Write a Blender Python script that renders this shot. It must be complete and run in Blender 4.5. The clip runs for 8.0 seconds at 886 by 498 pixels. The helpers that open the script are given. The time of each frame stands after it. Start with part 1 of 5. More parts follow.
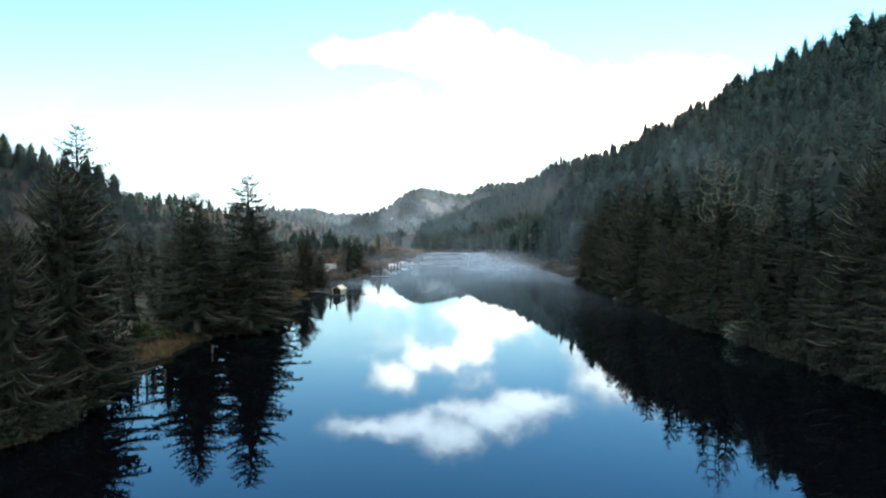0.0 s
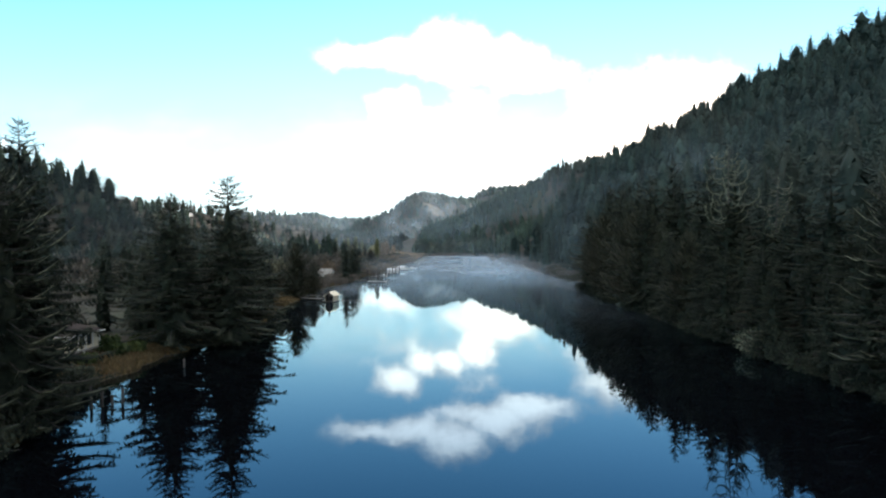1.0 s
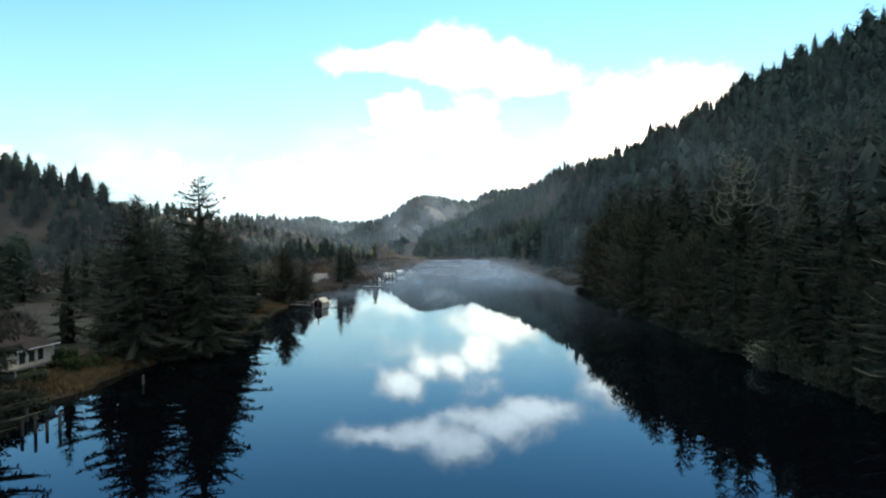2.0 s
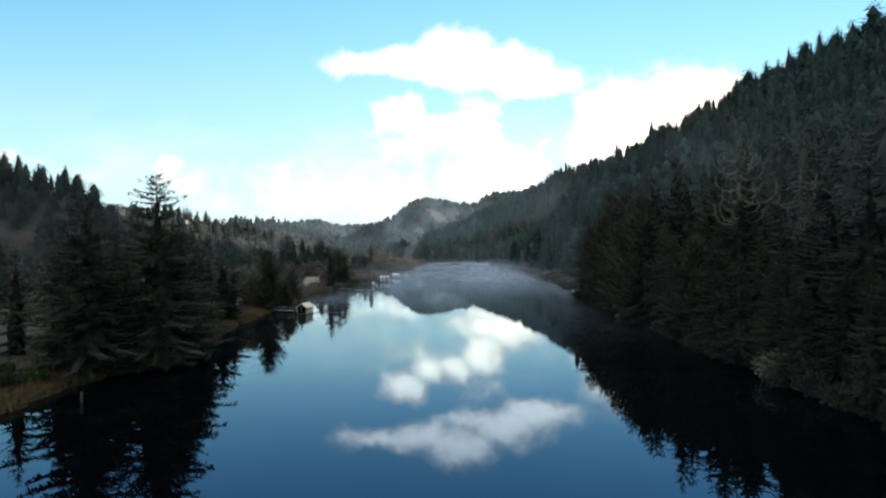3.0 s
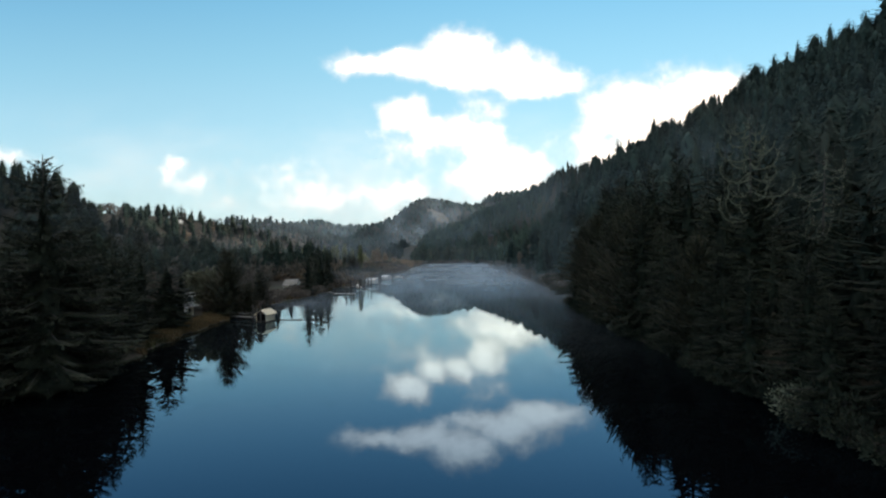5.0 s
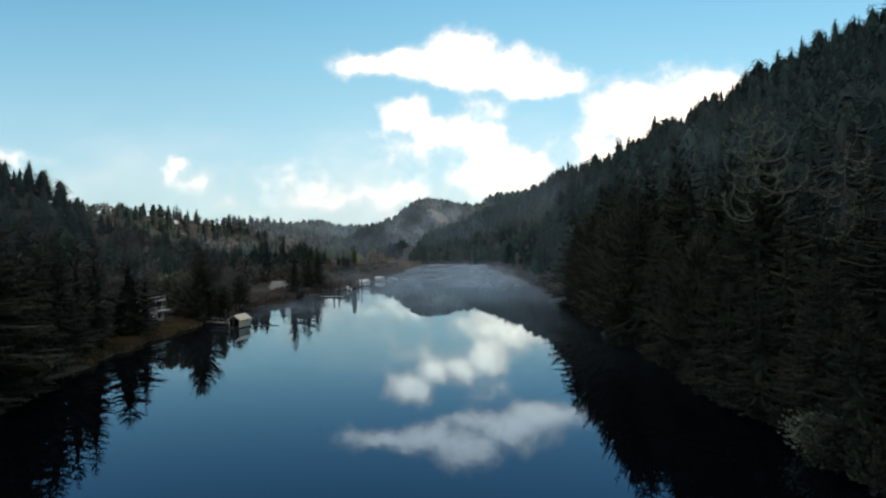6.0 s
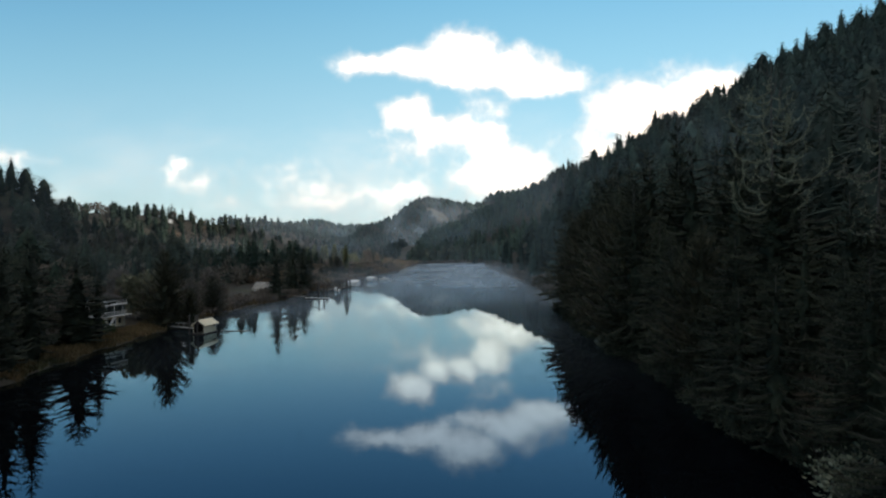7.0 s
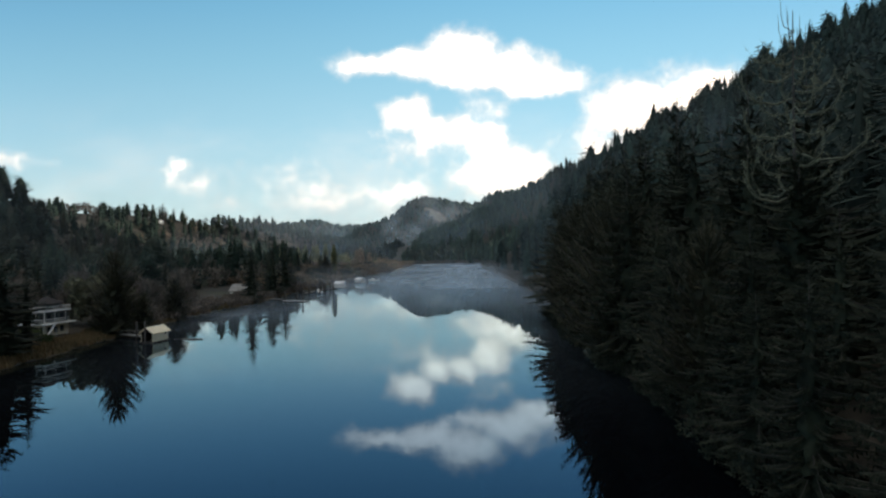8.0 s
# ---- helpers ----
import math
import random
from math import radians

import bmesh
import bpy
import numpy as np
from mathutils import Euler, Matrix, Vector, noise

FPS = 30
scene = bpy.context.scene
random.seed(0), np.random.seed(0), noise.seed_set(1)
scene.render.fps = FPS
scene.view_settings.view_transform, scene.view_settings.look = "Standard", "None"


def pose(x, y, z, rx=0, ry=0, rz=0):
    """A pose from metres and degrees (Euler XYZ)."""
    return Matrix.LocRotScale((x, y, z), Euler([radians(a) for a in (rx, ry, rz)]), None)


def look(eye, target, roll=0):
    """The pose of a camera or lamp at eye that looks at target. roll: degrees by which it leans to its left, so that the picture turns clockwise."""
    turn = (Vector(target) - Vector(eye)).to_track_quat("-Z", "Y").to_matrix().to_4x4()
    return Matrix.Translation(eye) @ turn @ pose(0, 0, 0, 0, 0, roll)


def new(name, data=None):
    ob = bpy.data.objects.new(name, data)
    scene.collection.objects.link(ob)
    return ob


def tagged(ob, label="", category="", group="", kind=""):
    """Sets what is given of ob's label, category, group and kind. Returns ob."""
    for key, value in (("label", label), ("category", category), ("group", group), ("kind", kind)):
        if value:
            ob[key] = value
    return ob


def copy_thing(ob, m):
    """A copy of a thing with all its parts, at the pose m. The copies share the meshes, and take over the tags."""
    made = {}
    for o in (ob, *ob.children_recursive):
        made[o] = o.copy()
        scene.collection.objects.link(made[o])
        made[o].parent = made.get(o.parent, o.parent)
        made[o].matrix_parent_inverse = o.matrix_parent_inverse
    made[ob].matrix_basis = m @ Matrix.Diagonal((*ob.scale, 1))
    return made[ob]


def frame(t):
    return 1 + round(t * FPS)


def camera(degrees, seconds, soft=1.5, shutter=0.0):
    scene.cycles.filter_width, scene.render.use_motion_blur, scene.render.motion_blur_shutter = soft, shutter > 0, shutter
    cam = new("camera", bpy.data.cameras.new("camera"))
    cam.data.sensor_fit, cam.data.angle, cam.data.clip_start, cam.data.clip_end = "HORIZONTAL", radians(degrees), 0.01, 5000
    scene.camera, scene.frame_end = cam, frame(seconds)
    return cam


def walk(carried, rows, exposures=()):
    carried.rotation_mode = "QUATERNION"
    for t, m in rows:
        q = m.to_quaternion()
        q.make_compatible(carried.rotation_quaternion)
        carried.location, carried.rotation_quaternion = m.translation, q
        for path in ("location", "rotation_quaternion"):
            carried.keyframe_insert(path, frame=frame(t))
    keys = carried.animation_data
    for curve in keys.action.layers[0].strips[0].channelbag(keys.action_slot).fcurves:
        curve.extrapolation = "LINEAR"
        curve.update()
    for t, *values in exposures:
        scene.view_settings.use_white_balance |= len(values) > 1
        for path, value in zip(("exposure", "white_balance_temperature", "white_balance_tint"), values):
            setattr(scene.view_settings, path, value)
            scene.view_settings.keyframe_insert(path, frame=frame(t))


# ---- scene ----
cam = camera(74.0, 8.0, soft=2.2)
# seconds, x, y, z, yaw, pitch, roll
PATH = [
    (0.0, 0.000, 0.000, 17.600, -0.000, -0.897, 0.313),
    (0.5, 0.911, 3.297, 17.620, 0.124, -0.735, 0.429),
    (1.0, 1.971, 6.724, 17.695, 0.261, -0.542, 0.577),
    (1.5, 3.178, 10.250, 17.759, 0.399, -0.364, 0.738),
    (3.0, 8.286, 22.137, 17.631, 0.788, 0.056, 0.958),
    (3.5, 10.140, 26.167, 17.628, 0.910, 0.129, 0.907),
    (4.0, 11.991, 30.124, 17.593, 1.016, 0.146, 0.846),
    (4.5, 13.787, 34.152, 17.566, 1.120, 0.135, 0.798),
    (6.0, 19.350, 47.557, 17.823, 1.348, 0.168, 0.804),
    (6.5, 21.455, 52.744, 17.857, 1.444, 0.134, 0.851),
    (7.0, 23.601, 58.427, 17.726, 1.514, 0.092, 0.932),
    (7.5, 25.837, 64.689, 17.560, 1.524, 0.108, 1.039),
    (8.0, 28.281, 71.222, 17.367, 1.489, 0.118, 1.120),
]
EXPOSURES = [(0.0, 1.46), (1.0, 1.20), (1.5, 1.08), (3.0, 0.68), (3.5, 0.57), (4.5, 0.39), (8.0, 0.14)]
walk(cam, [(t, pose(x, y, z, 90 + pitch, roll, yaw)) for t, x, y, z, yaw, pitch, roll in PATH], EXPOSURES)

# ---- node helpers ----


def link(nt, a, b):
    nt.links.new(a, b)


def put(nt, sock, val):
    if isinstance(val, bpy.types.NodeSocket):
        nt.links.new(val, sock)
    else:
        sock.default_value = val


def math_node(nt, op, a, b=0.0, c=0.0, clamp=False):
    n = nt.nodes.new("ShaderNodeMath")
    n.operation, n.use_clamp = op, clamp
    for s, v in zip(n.inputs, (a, b, c)):
        put(nt, s, v)
    return n.outputs[0]


def vec_node(nt, op, a, b=(0, 0, 0)):
    n = nt.nodes.new("ShaderNodeVectorMath")
    n.operation = op
    put(nt, n.inputs[0], a)
    put(nt, n.inputs[1], b)
    return n.outputs["Value"] if op in ("LENGTH", "DOT_PRODUCT", "DISTANCE") else n.outputs[0]


def noise_node(nt, vec, scale, detail=3.0, rough=0.55):
    n = nt.nodes.new("ShaderNodeTexNoise")
    if vec is not None:
        link(nt, vec, n.inputs["Vector"])
    n.inputs["Scale"].default_value, n.inputs["Detail"].default_value = scale, detail
    n.inputs["Roughness"].default_value = rough
    return n.outputs["Fac"]


def range_node(nt, v, a, b, c=0.0, d=1.0, smooth=True):
    n = nt.nodes.new("ShaderNodeMapRange")
    n.interpolation_type = "SMOOTHSTEP" if smooth else "LINEAR"
    put(nt, n.inputs[0], v)
    for i, k in enumerate((a, b, c, d)):
        n.inputs[i + 1].default_value = k
    return n.outputs[0]


def mix_col(nt, f, a, b, mode="MIX"):
    n = nt.nodes.new("ShaderNodeMix")
    n.data_type, n.blend_type = "RGBA", mode
    put(nt, n.inputs[0], f)
    for i, v in ((6, a), (7, b)):
        put(nt, n.inputs[i], (*v, 1.0) if isinstance(v, tuple) and len(v) == 3 else v)
    return n.outputs[2]


# ---- world and sun ----
SUN_AZ, SUN_EL = 80.0, 16.0   # degrees clockwise from +y, and above the horizon
world = bpy.data.worlds.new("sky")
scene.world = world
world.use_nodes = True
nt = world.node_tree
nt.nodes.clear()
sky = nt.nodes.new("ShaderNodeTexSky")
sky.sky_type, sky.sun_disc = "NISHITA", False
sky.sun_elevation, sky.sun_rotation = radians(SUN_EL), radians(SUN_AZ)
sky.altitude, sky.air_density, sky.dust_density, sky.ozone_density = 0, 1.0, 0.5, 1.5
co = nt.nodes.new("ShaderNodeTexCoord").outputs["Generated"]
sep = nt.nodes.new("ShaderNodeSeparateXYZ")
link(nt, co, sep.inputs[0])
dx, dy, dz = sep.outputs
# abs mirrors the clouds to the unseen rear sky, adding fill light
ahead = math_node(nt, "MAXIMUM", math_node(nt, "ABSOLUTE", dy), 0.12)
cu = math_node(nt, "DIVIDE", dx, ahead)
cv = math_node(nt, "SUBTRACT", math_node(nt, "DIVIDE", math_node(nt, "ABSOLUTE", dz), ahead), 0.006)
comb = nt.nodes.new("ShaderNodeCombineXYZ")
link(nt, cu, comb.inputs[0])
link(nt, cv, comb.inputs[1])
comb.inputs[2].default_value = 1.0
uv = comb.outputs[0]
# cumulus banks: centre, half width, half height on the plane one unit ahead
PUFFS = [
    (0.012, 0.328, 0.090, 0.056, 1.0), (-0.055, 0.314, 0.090, 0.044, 0.9), (-0.125, 0.313, 0.110, 0.027, 0.65), (0.085, 0.297, 0.110, 0.052, 1.0), (0.150, 0.278, 0.115, 0.036, 1.0), (0.050, 0.285, 0.110, 0.040, 0.8),
    (-0.085, 0.222, 0.054, 0.040, 0.95), (-0.035, 0.198, 0.058, 0.034, 0.85), (0.010, 0.196, 0.042, 0.036, 0.9), (0.052, 0.170, 0.064, 0.046, 0.9), (0.100, 0.120, 0.095, 0.060, 0.85), (0.06, 0.12, 0.11, 0.06, 0.7),
    (0.062, 0.232, 0.045, 0.045, 0.36), (-0.07, 0.17, 0.09, 0.045, 0.36),
    (0.305, 0.222, 0.115, 0.072, 1.0), (0.415, 0.240, 0.120, 0.076, 1.0), (0.360, 0.160, 0.230, 0.090, 0.8),
    (-0.485, 0.134, 0.036, 0.036, 0.45), (-0.445, 0.112, 0.070, 0.030, 0.26), (-0.395, 0.086, 0.044, 0.028, 0.26),
    (-0.300, 0.118, 0.085, 0.048, 0.28), (-0.220, 0.086, 0.160, 0.050, 0.36), (-0.120, 0.085, 0.140, 0.050, 0.36), (-0.790, 0.165, 0.090, 0.022, 0.4),
]
wn = nt.nodes.new("ShaderNodeTexNoise")
link(nt, uv, wn.inputs["Vector"])
wn.inputs["Scale"].default_value, wn.inputs["Detail"].default_value = 13.0, 3.0
wob = vec_node(nt, "MULTIPLY", vec_node(nt, "SUBTRACT", wn.outputs["Color"], (0.5, 0.5, 0.5)), (0.050, 0.042, 0.0))
uvw = vec_node(nt, "ADD", uv, wob)
best = None
for (pu, pv, pa, pb, pw) in PUFFS:
    q = vec_node(nt, "MULTIPLY", vec_node(nt, "SUBTRACT", uvw, (pu, pv, 1.0)), (1 / pa, 1 / pb, 1.0))
    r = math_node(nt, "MULTIPLY_ADD", vec_node(nt, "LENGTH", q), -pw, pw)
    best = r if best is None else math_node(nt, "SMOOTH_MAX", best, r, 0.25)
fine = math_node(nt, "SUBTRACT", noise_node(nt, uv, 24.0, 6.0, 0.55), 0.5)
dens = math_node(nt, "ADD", best, math_node(nt, "MULTIPLY", fine, 0.85))
cloud = math_node(nt, "POWER", range_node(nt, dens, -0.08, 0.60), 1.4)
# thin veil and lower soft bank near the hills
veil = noise_node(nt, vec_node(nt, "MULTIPLY", uv, (1.0, 2.2, 1.0)), 4.0, 5.0, 0.6)
veil = math_node(nt, "MULTIPLY", range_node(nt, veil, 0.42, 0.80), range_node(nt, cv, 0.0, 0.30, 0.45, 0.0))
# broken cloud overhead, unseen, added as neutral fill light
over = math_node(nt, "MULTIPLY", range_node(nt, noise_node(nt, co, 2.4, 5.0, 0.55), 0.36, 0.58), range_node(nt, dz, 0.46, 0.68, 0.0, 0.8))
cover = math_node(nt, "MAXIMUM", math_node(nt, "MAXIMUM", cloud, veil), over)
shade = range_node(nt, math_node(nt, "ADD", math_node(nt, "MULTIPLY", dens, 1.0), math_node(nt, "MULTIPLY", noise_node(nt, uvw, 17.0, 6.0), 1.0)), 0.55, 1.45)
white = mix_col(nt, shade, (1.02, 0.92, 0.84), (2.10, 1.82, 1.56))
# colour of the added overhead cloud, set by the fill it gives
white = mix_col(nt, range_node(nt, dz, 0.43, 0.55), white, (1.03, 0.99, 0.92))
bg_sky = nt.nodes.new("ShaderNodeBackground")
tone = nt.nodes.new("ShaderNodeValToRGB")
for i, (pos, col) in enumerate([(0.0, (0.70, 0.83, 0.86)), (0.09, (0.56, 0.78, 0.83)), (0.21, (0.38, 0.67, 0.80)), (0.32, (0.27, 0.58, 0.75)), (0.42, (0.19, 0.49, 0.70)), (0.62, (0.08, 0.27, 0.52)), (1.0, (0.05, 0.16, 0.36))]):
    e = tone.color_ramp.elements[i] if i < 2 else tone.color_ramp.elements.new(pos)
    e.position, e.color = pos, (*col, 1.0)
link(nt, cv, tone.inputs[0])
side = range_node(nt, cu, -0.75, 0.25, 0.92, 1.10)
air = vec_node(nt, "MULTIPLY", tone.outputs[0], (6.67, 6.67, 6.67))
sc = nt.nodes.new("ShaderNodeVectorMath")
sc.operation = "SCALE"
link(nt, air, sc.inputs[0])
link(nt, side, sc.inputs["Scale"])
link(nt, mix_col(nt, 0.8, sky.outputs[0], sc.outputs[0]), bg_sky.inputs[0])
bg_sky.inputs[1].default_value = 0.15
bg_cloud = nt.nodes.new("ShaderNodeBackground")
link(nt, white, bg_cloud.inputs[0])
bg_cloud.inputs[1].default_value = 1.1
mixs = nt.nodes.new("ShaderNodeMixShader")
link(nt, cover, mixs.inputs[0])
link(nt, bg_sky.outputs[0], mixs.inputs[1])
link(nt, bg_cloud.outputs[0], mixs.inputs[2])
out = nt.nodes.new("ShaderNodeOutputWorld")
link(nt, mixs.outputs[0], out.inputs[0])

sun = new("sun", bpy.data.lights.new("sun", "SUN"))
sun.data.energy, sun.data.angle, sun.data.color = 3.6, radians(0.5), (1.0, 0.95, 0.88)
az, el = radians(SUN_AZ), radians(SUN_EL)
sdir = Vector((math.sin(az) * math.cos(el), math.cos(az) * math.cos(el), math.sin(el)))
sun.matrix_world = look(sdir * 500, (0, 0, 0))

# ---- materials ----


def material(name, colours, rough=0.8, scale=1.0, fine=8.0, bump=0.0, bump_scale=20.0, metal=0.0, vary=0.0, island=0.0, translucent=0.0, spec=0.3):
    """Two-scale noise between colours; vary: by object; island: by separate piece."""
    m = bpy.data.materials.new(name)
    m.use_nodes = True
    t = m.node_tree
    t.nodes.clear()
    o = t.nodes.new("ShaderNodeOutputMaterial")
    p = t.nodes.new("ShaderNodeBsdfPrincipled")
    geo = t.nodes.new("ShaderNodeNewGeometry")
    pos = geo.outputs["Position"]
    big = noise_node(t, pos, scale, 3.0)
    small = noise_node(t, pos, fine, 4.0)
    f = range_node(t, math_node(t, "ADD", math_node(t, "MULTIPLY", big, 0.6), math_node(t, "MULTIPLY", small, 0.4)), 0.34, 0.66)
    col = mix_col(t, f, colours[0], colours[1])
    if len(colours) > 2:
        col = mix_col(t, range_node(t, noise_node(t, pos, scale * 0.37, 4.0), 0.52, 0.66), col, colours[2])
    if vary or island:
        v = 0.0
        if vary:
            v = math_node(t, "MULTIPLY", math_node(t, "SUBTRACT", t.nodes.new("ShaderNodeObjectInfo").outputs["Random"], 0.5), vary * 2)
        if island:
            v = math_node(t, "ADD", v, math_node(t, "MULTIPLY", math_node(t, "SUBTRACT", geo.outputs["Random Per Island"], 0.5), island * 2))
        h = t.nodes.new("ShaderNodeHueSaturation")
        put(t, h.inputs["Value"], math_node(t, "ADD", 1.0, v))
        put(t, h.inputs["Hue"], math_node(t, "ADD", 0.5, math_node(t, "MULTIPLY", v, -0.05)))
        link(t, col, h.inputs["Color"])
        col = h.outputs[0]
    link(t, col, p.inputs["Base Color"])
    p.inputs["Roughness"].default_value, p.inputs["Metallic"].default_value = rough, metal
    p.inputs["Specular IOR Level"].default_value = spec
    if bump:
        b = t.nodes.new("ShaderNodeBump")
        b.inputs["Strength"].default_value = bump
        link(t, noise_node(t, pos, bump_scale, 4.0), b.inputs["Height"])
        link(t, b.outputs[0], p.inputs["Normal"])
    last = p.outputs[0]
    if translucent:
        tr = t.nodes.new("ShaderNodeBsdfTranslucent")
        link(t, col, tr.inputs[0])
        mx = t.nodes.new("ShaderNodeMixShader")
        mx.inputs[0].default_value = translucent
        link(t, last, mx.inputs[1])
        link(t, tr.outputs[0], mx.inputs[2])
        last = mx.outputs[0]
    link(t, last, o.inputs[0])
    return m


NEEDLE = material("spruce_needles", [(0.023, 0.027, 0.019), (0.050, 0.056, 0.036)], 0.85, 0.25, 2.0, vary=0.25, island=0.25, translucent=0.03, spec=0.1)
MOSSY = material("mossy_needles", [(0.120, 0.130, 0.085), (0.240, 0.240, 0.165)], 0.85, 0.4, 2.0, vary=0.2, island=0.35, translucent=0.15, spec=0.1)
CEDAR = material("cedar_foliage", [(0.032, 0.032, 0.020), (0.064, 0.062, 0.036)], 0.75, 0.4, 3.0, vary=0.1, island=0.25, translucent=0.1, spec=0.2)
BARK = material("spruce_bark", [(0.050, 0.043, 0.036), (0.12, 0.105, 0.090)], 0.9, 1.0, 6.0, bump=0.5, bump_scale=8.0)
# woods colour darkened in place of shade on the left hill and ridge
DARK_WOODS = material("shade_dark_woods", [(0.018, 0.028, 0.021), (0.040, 0.056, 0.038), (0.045, 0.046, 0.030)], 0.9, 0.02, 0.7, bump=0.5, bump_scale=1.6, island=0.25, spec=0.05)
MOSS_BARK = material("mossy_bark", [(0.100, 0.104, 0.070), (0.190, 0.186, 0.130)], 0.95, 1.2, 6.0, bump=0.4, bump_scale=9.0)
GREY_BARK = material("bare_grey_bark", [(0.085, 0.082, 0.066), (0.17, 0.165, 0.13)], 0.9, 1.0, 6.0, bump=0.4, bump_scale=8.0)
TWIG = material("bare_twigs", [(0.078, 0.066, 0.052), (0.155, 0.128, 0.100)], 0.9, 0.15, 1.5, vary=0.2, island=0.3)
WILLOW = material("autumn_scrub", [(0.13, 0.092, 0.058), (0.21, 0.15, 0.09), (0.09, 0.085, 0.045)], 0.9, 0.08, 1.0, island=0.35)
BUSH = material("green_bush_leaves", [(0.040, 0.060, 0.018), (0.09, 0.115, 0.036)], 0.7, 0.5, 3.0, vary=0.25, island=0.3, translucent=0.2)
POPLAR = material("poplar_leaves", [(0.11, 0.122, 0.055), (0.20, 0.19, 0.085)], 0.8, 0.3, 2.0, vary=0.2, island=0.3, translucent=0.2)
GRASS = material("autumn_grass", [(0.095, 0.066, 0.030), (0.165, 0.115, 0.050), (0.058, 0.064, 0.024)], 0.9, 0.12, 1.2, island=0.3)
WOODS = material("conifer_woods", [(0.025, 0.040, 0.031), (0.054, 0.078, 0.055), (0.050, 0.055, 0.040)], 0.9, 0.02, 0.7, bump=0.5, bump_scale=1.6, island=0.22, spec=0.05)
# copy of the woods colour with the bluish cast of shade put in
SHADE_WOODS = material("shaded_fir_woods", [(0.026, 0.040, 0.036), (0.054, 0.078, 0.064), (0.050, 0.060, 0.048)], 0.9, 0.02, 0.7, bump=0.5, bump_scale=1.6, island=0.25, spec=0.05)
SOIL = material("forest_floor", [(0.032, 0.028, 0.020), (0.070, 0.056, 0.038), (0.046, 0.048, 0.024)], 0.95, 0.05, 0.8, bump=0.6, bump_scale=0.7)
FELLED = material("felled_slope", [(0.10, 0.085, 0.055), (0.22, 0.165, 0.12)], 0.95, 0.02, 0.15)


def water_material():
    m = bpy.data.materials.new("river_water")
    m.use_nodes = True
    t = m.node_tree
    t.nodes.clear()
    o = t.nodes.new("ShaderNodeOutputMaterial")
    pos = t.nodes.new("ShaderNodeNewGeometry").outputs["Position"]
    deep = t.nodes.new("ShaderNodeBsdfDiffuse")
    link(t, mix_col(t, noise_node(t, pos, 0.02, 3.0), (0.0012, 0.0013, 0.0018), (0.0020, 0.0022, 0.0030)), deep.inputs[0])
    gloss = t.nodes.new("ShaderNodeBsdfGlossy")
    gloss.inputs["Roughness"].default_value = 0.0
    fres = t.nodes.new("ShaderNodeFresnel")
    fres.inputs["IOR"].default_value = 1.56
    link(t, mix_col(t, range_node(t, fres.outputs[0], 0.14, 0.48), (0.44, 0.69, 1.0), (0.74, 0.93, 1.0)), gloss.inputs["Color"])
    mx = t.nodes.new("ShaderNodeMixShader")
    link(t, fres.outputs[0], mx.inputs[0])
    link(t, deep.outputs[0], mx.inputs[1])
    link(t, gloss.outputs[0], mx.inputs[2])
    link(t, mx.outputs[0], o.inputs[0])
    b = t.nodes.new("ShaderNodeBump")
    b.inputs["Strength"].default_value, b.inputs["Distance"].default_value = 0.05, 0.05
    sc = vec_node(t, "MULTIPLY", pos, (1.0, 0.45, 1.0))
    link(t, math_node(t, "ADD", noise_node(t, sc, 0.5, 2.0), math_node(t, "MULTIPLY", noise_node(t, pos, 0.06, 2.0), 2.0)), b.inputs["Height"])
    link(t, b.outputs[0], gloss.inputs["Normal"])
    return m


WATER = water_material()


def mist_material(name, density, scale, stretch, low, high, box, detail=5.0):
    """Thin lit mist. box: axis, and the four positions between which it fades in and out, for each axis used."""
    m = bpy.data.materials.new(name)
    m.use_nodes = True
    t = m.node_tree
    t.nodes.clear()
    o = t.nodes.new("ShaderNodeOutputMaterial")
    pos = t.nodes.new("ShaderNodeNewGeometry").outputs["Position"]
    s = t.nodes.new("ShaderNodeSeparateXYZ")
    link(t, pos, s.inputs[0])
    a = range_node(t, noise_node(t, vec_node(t, "MULTIPLY", pos, stretch), scale, detail, 0.6), low, high)
    for axis, (a0, a1, a2, a3) in box:
        a = math_node(t, "MULTIPLY", a, range_node(t, s.outputs[axis], a0, a1))
        a = math_node(t, "MULTIPLY", a, range_node(t, s.outputs[axis], a2, a3, 1.0, 0.0))
    a = math_node(t, "MULTIPLY", a, density, clamp=True)
    tp = t.nodes.new("ShaderNodeBsdfTransparent")
    d = t.nodes.new("ShaderNodeBsdfDiffuse")
    tl = t.nodes.new("ShaderNodeBsdfTranslucent")
    d.inputs[0].default_value = tl.inputs[0].default_value = (0.80, 0.88, 0.95, 1)
    mm = t.nodes.new("ShaderNodeMixShader")
    mm.inputs[0].default_value = 0.5
    link(t, d.outputs[0], mm.inputs[1])
    link(t, tl.outputs[0], mm.inputs[2])
    mx = t.nodes.new("ShaderNodeMixShader")
    link(t, a, mx.inputs[0])
    link(t, tp.outputs[0], mx.inputs[1])
    link(t, mm.outputs[0], mx.inputs[2])
    link(t, mx.outputs[0], o.inputs[0])
    return m


# ---- mesh helpers ----


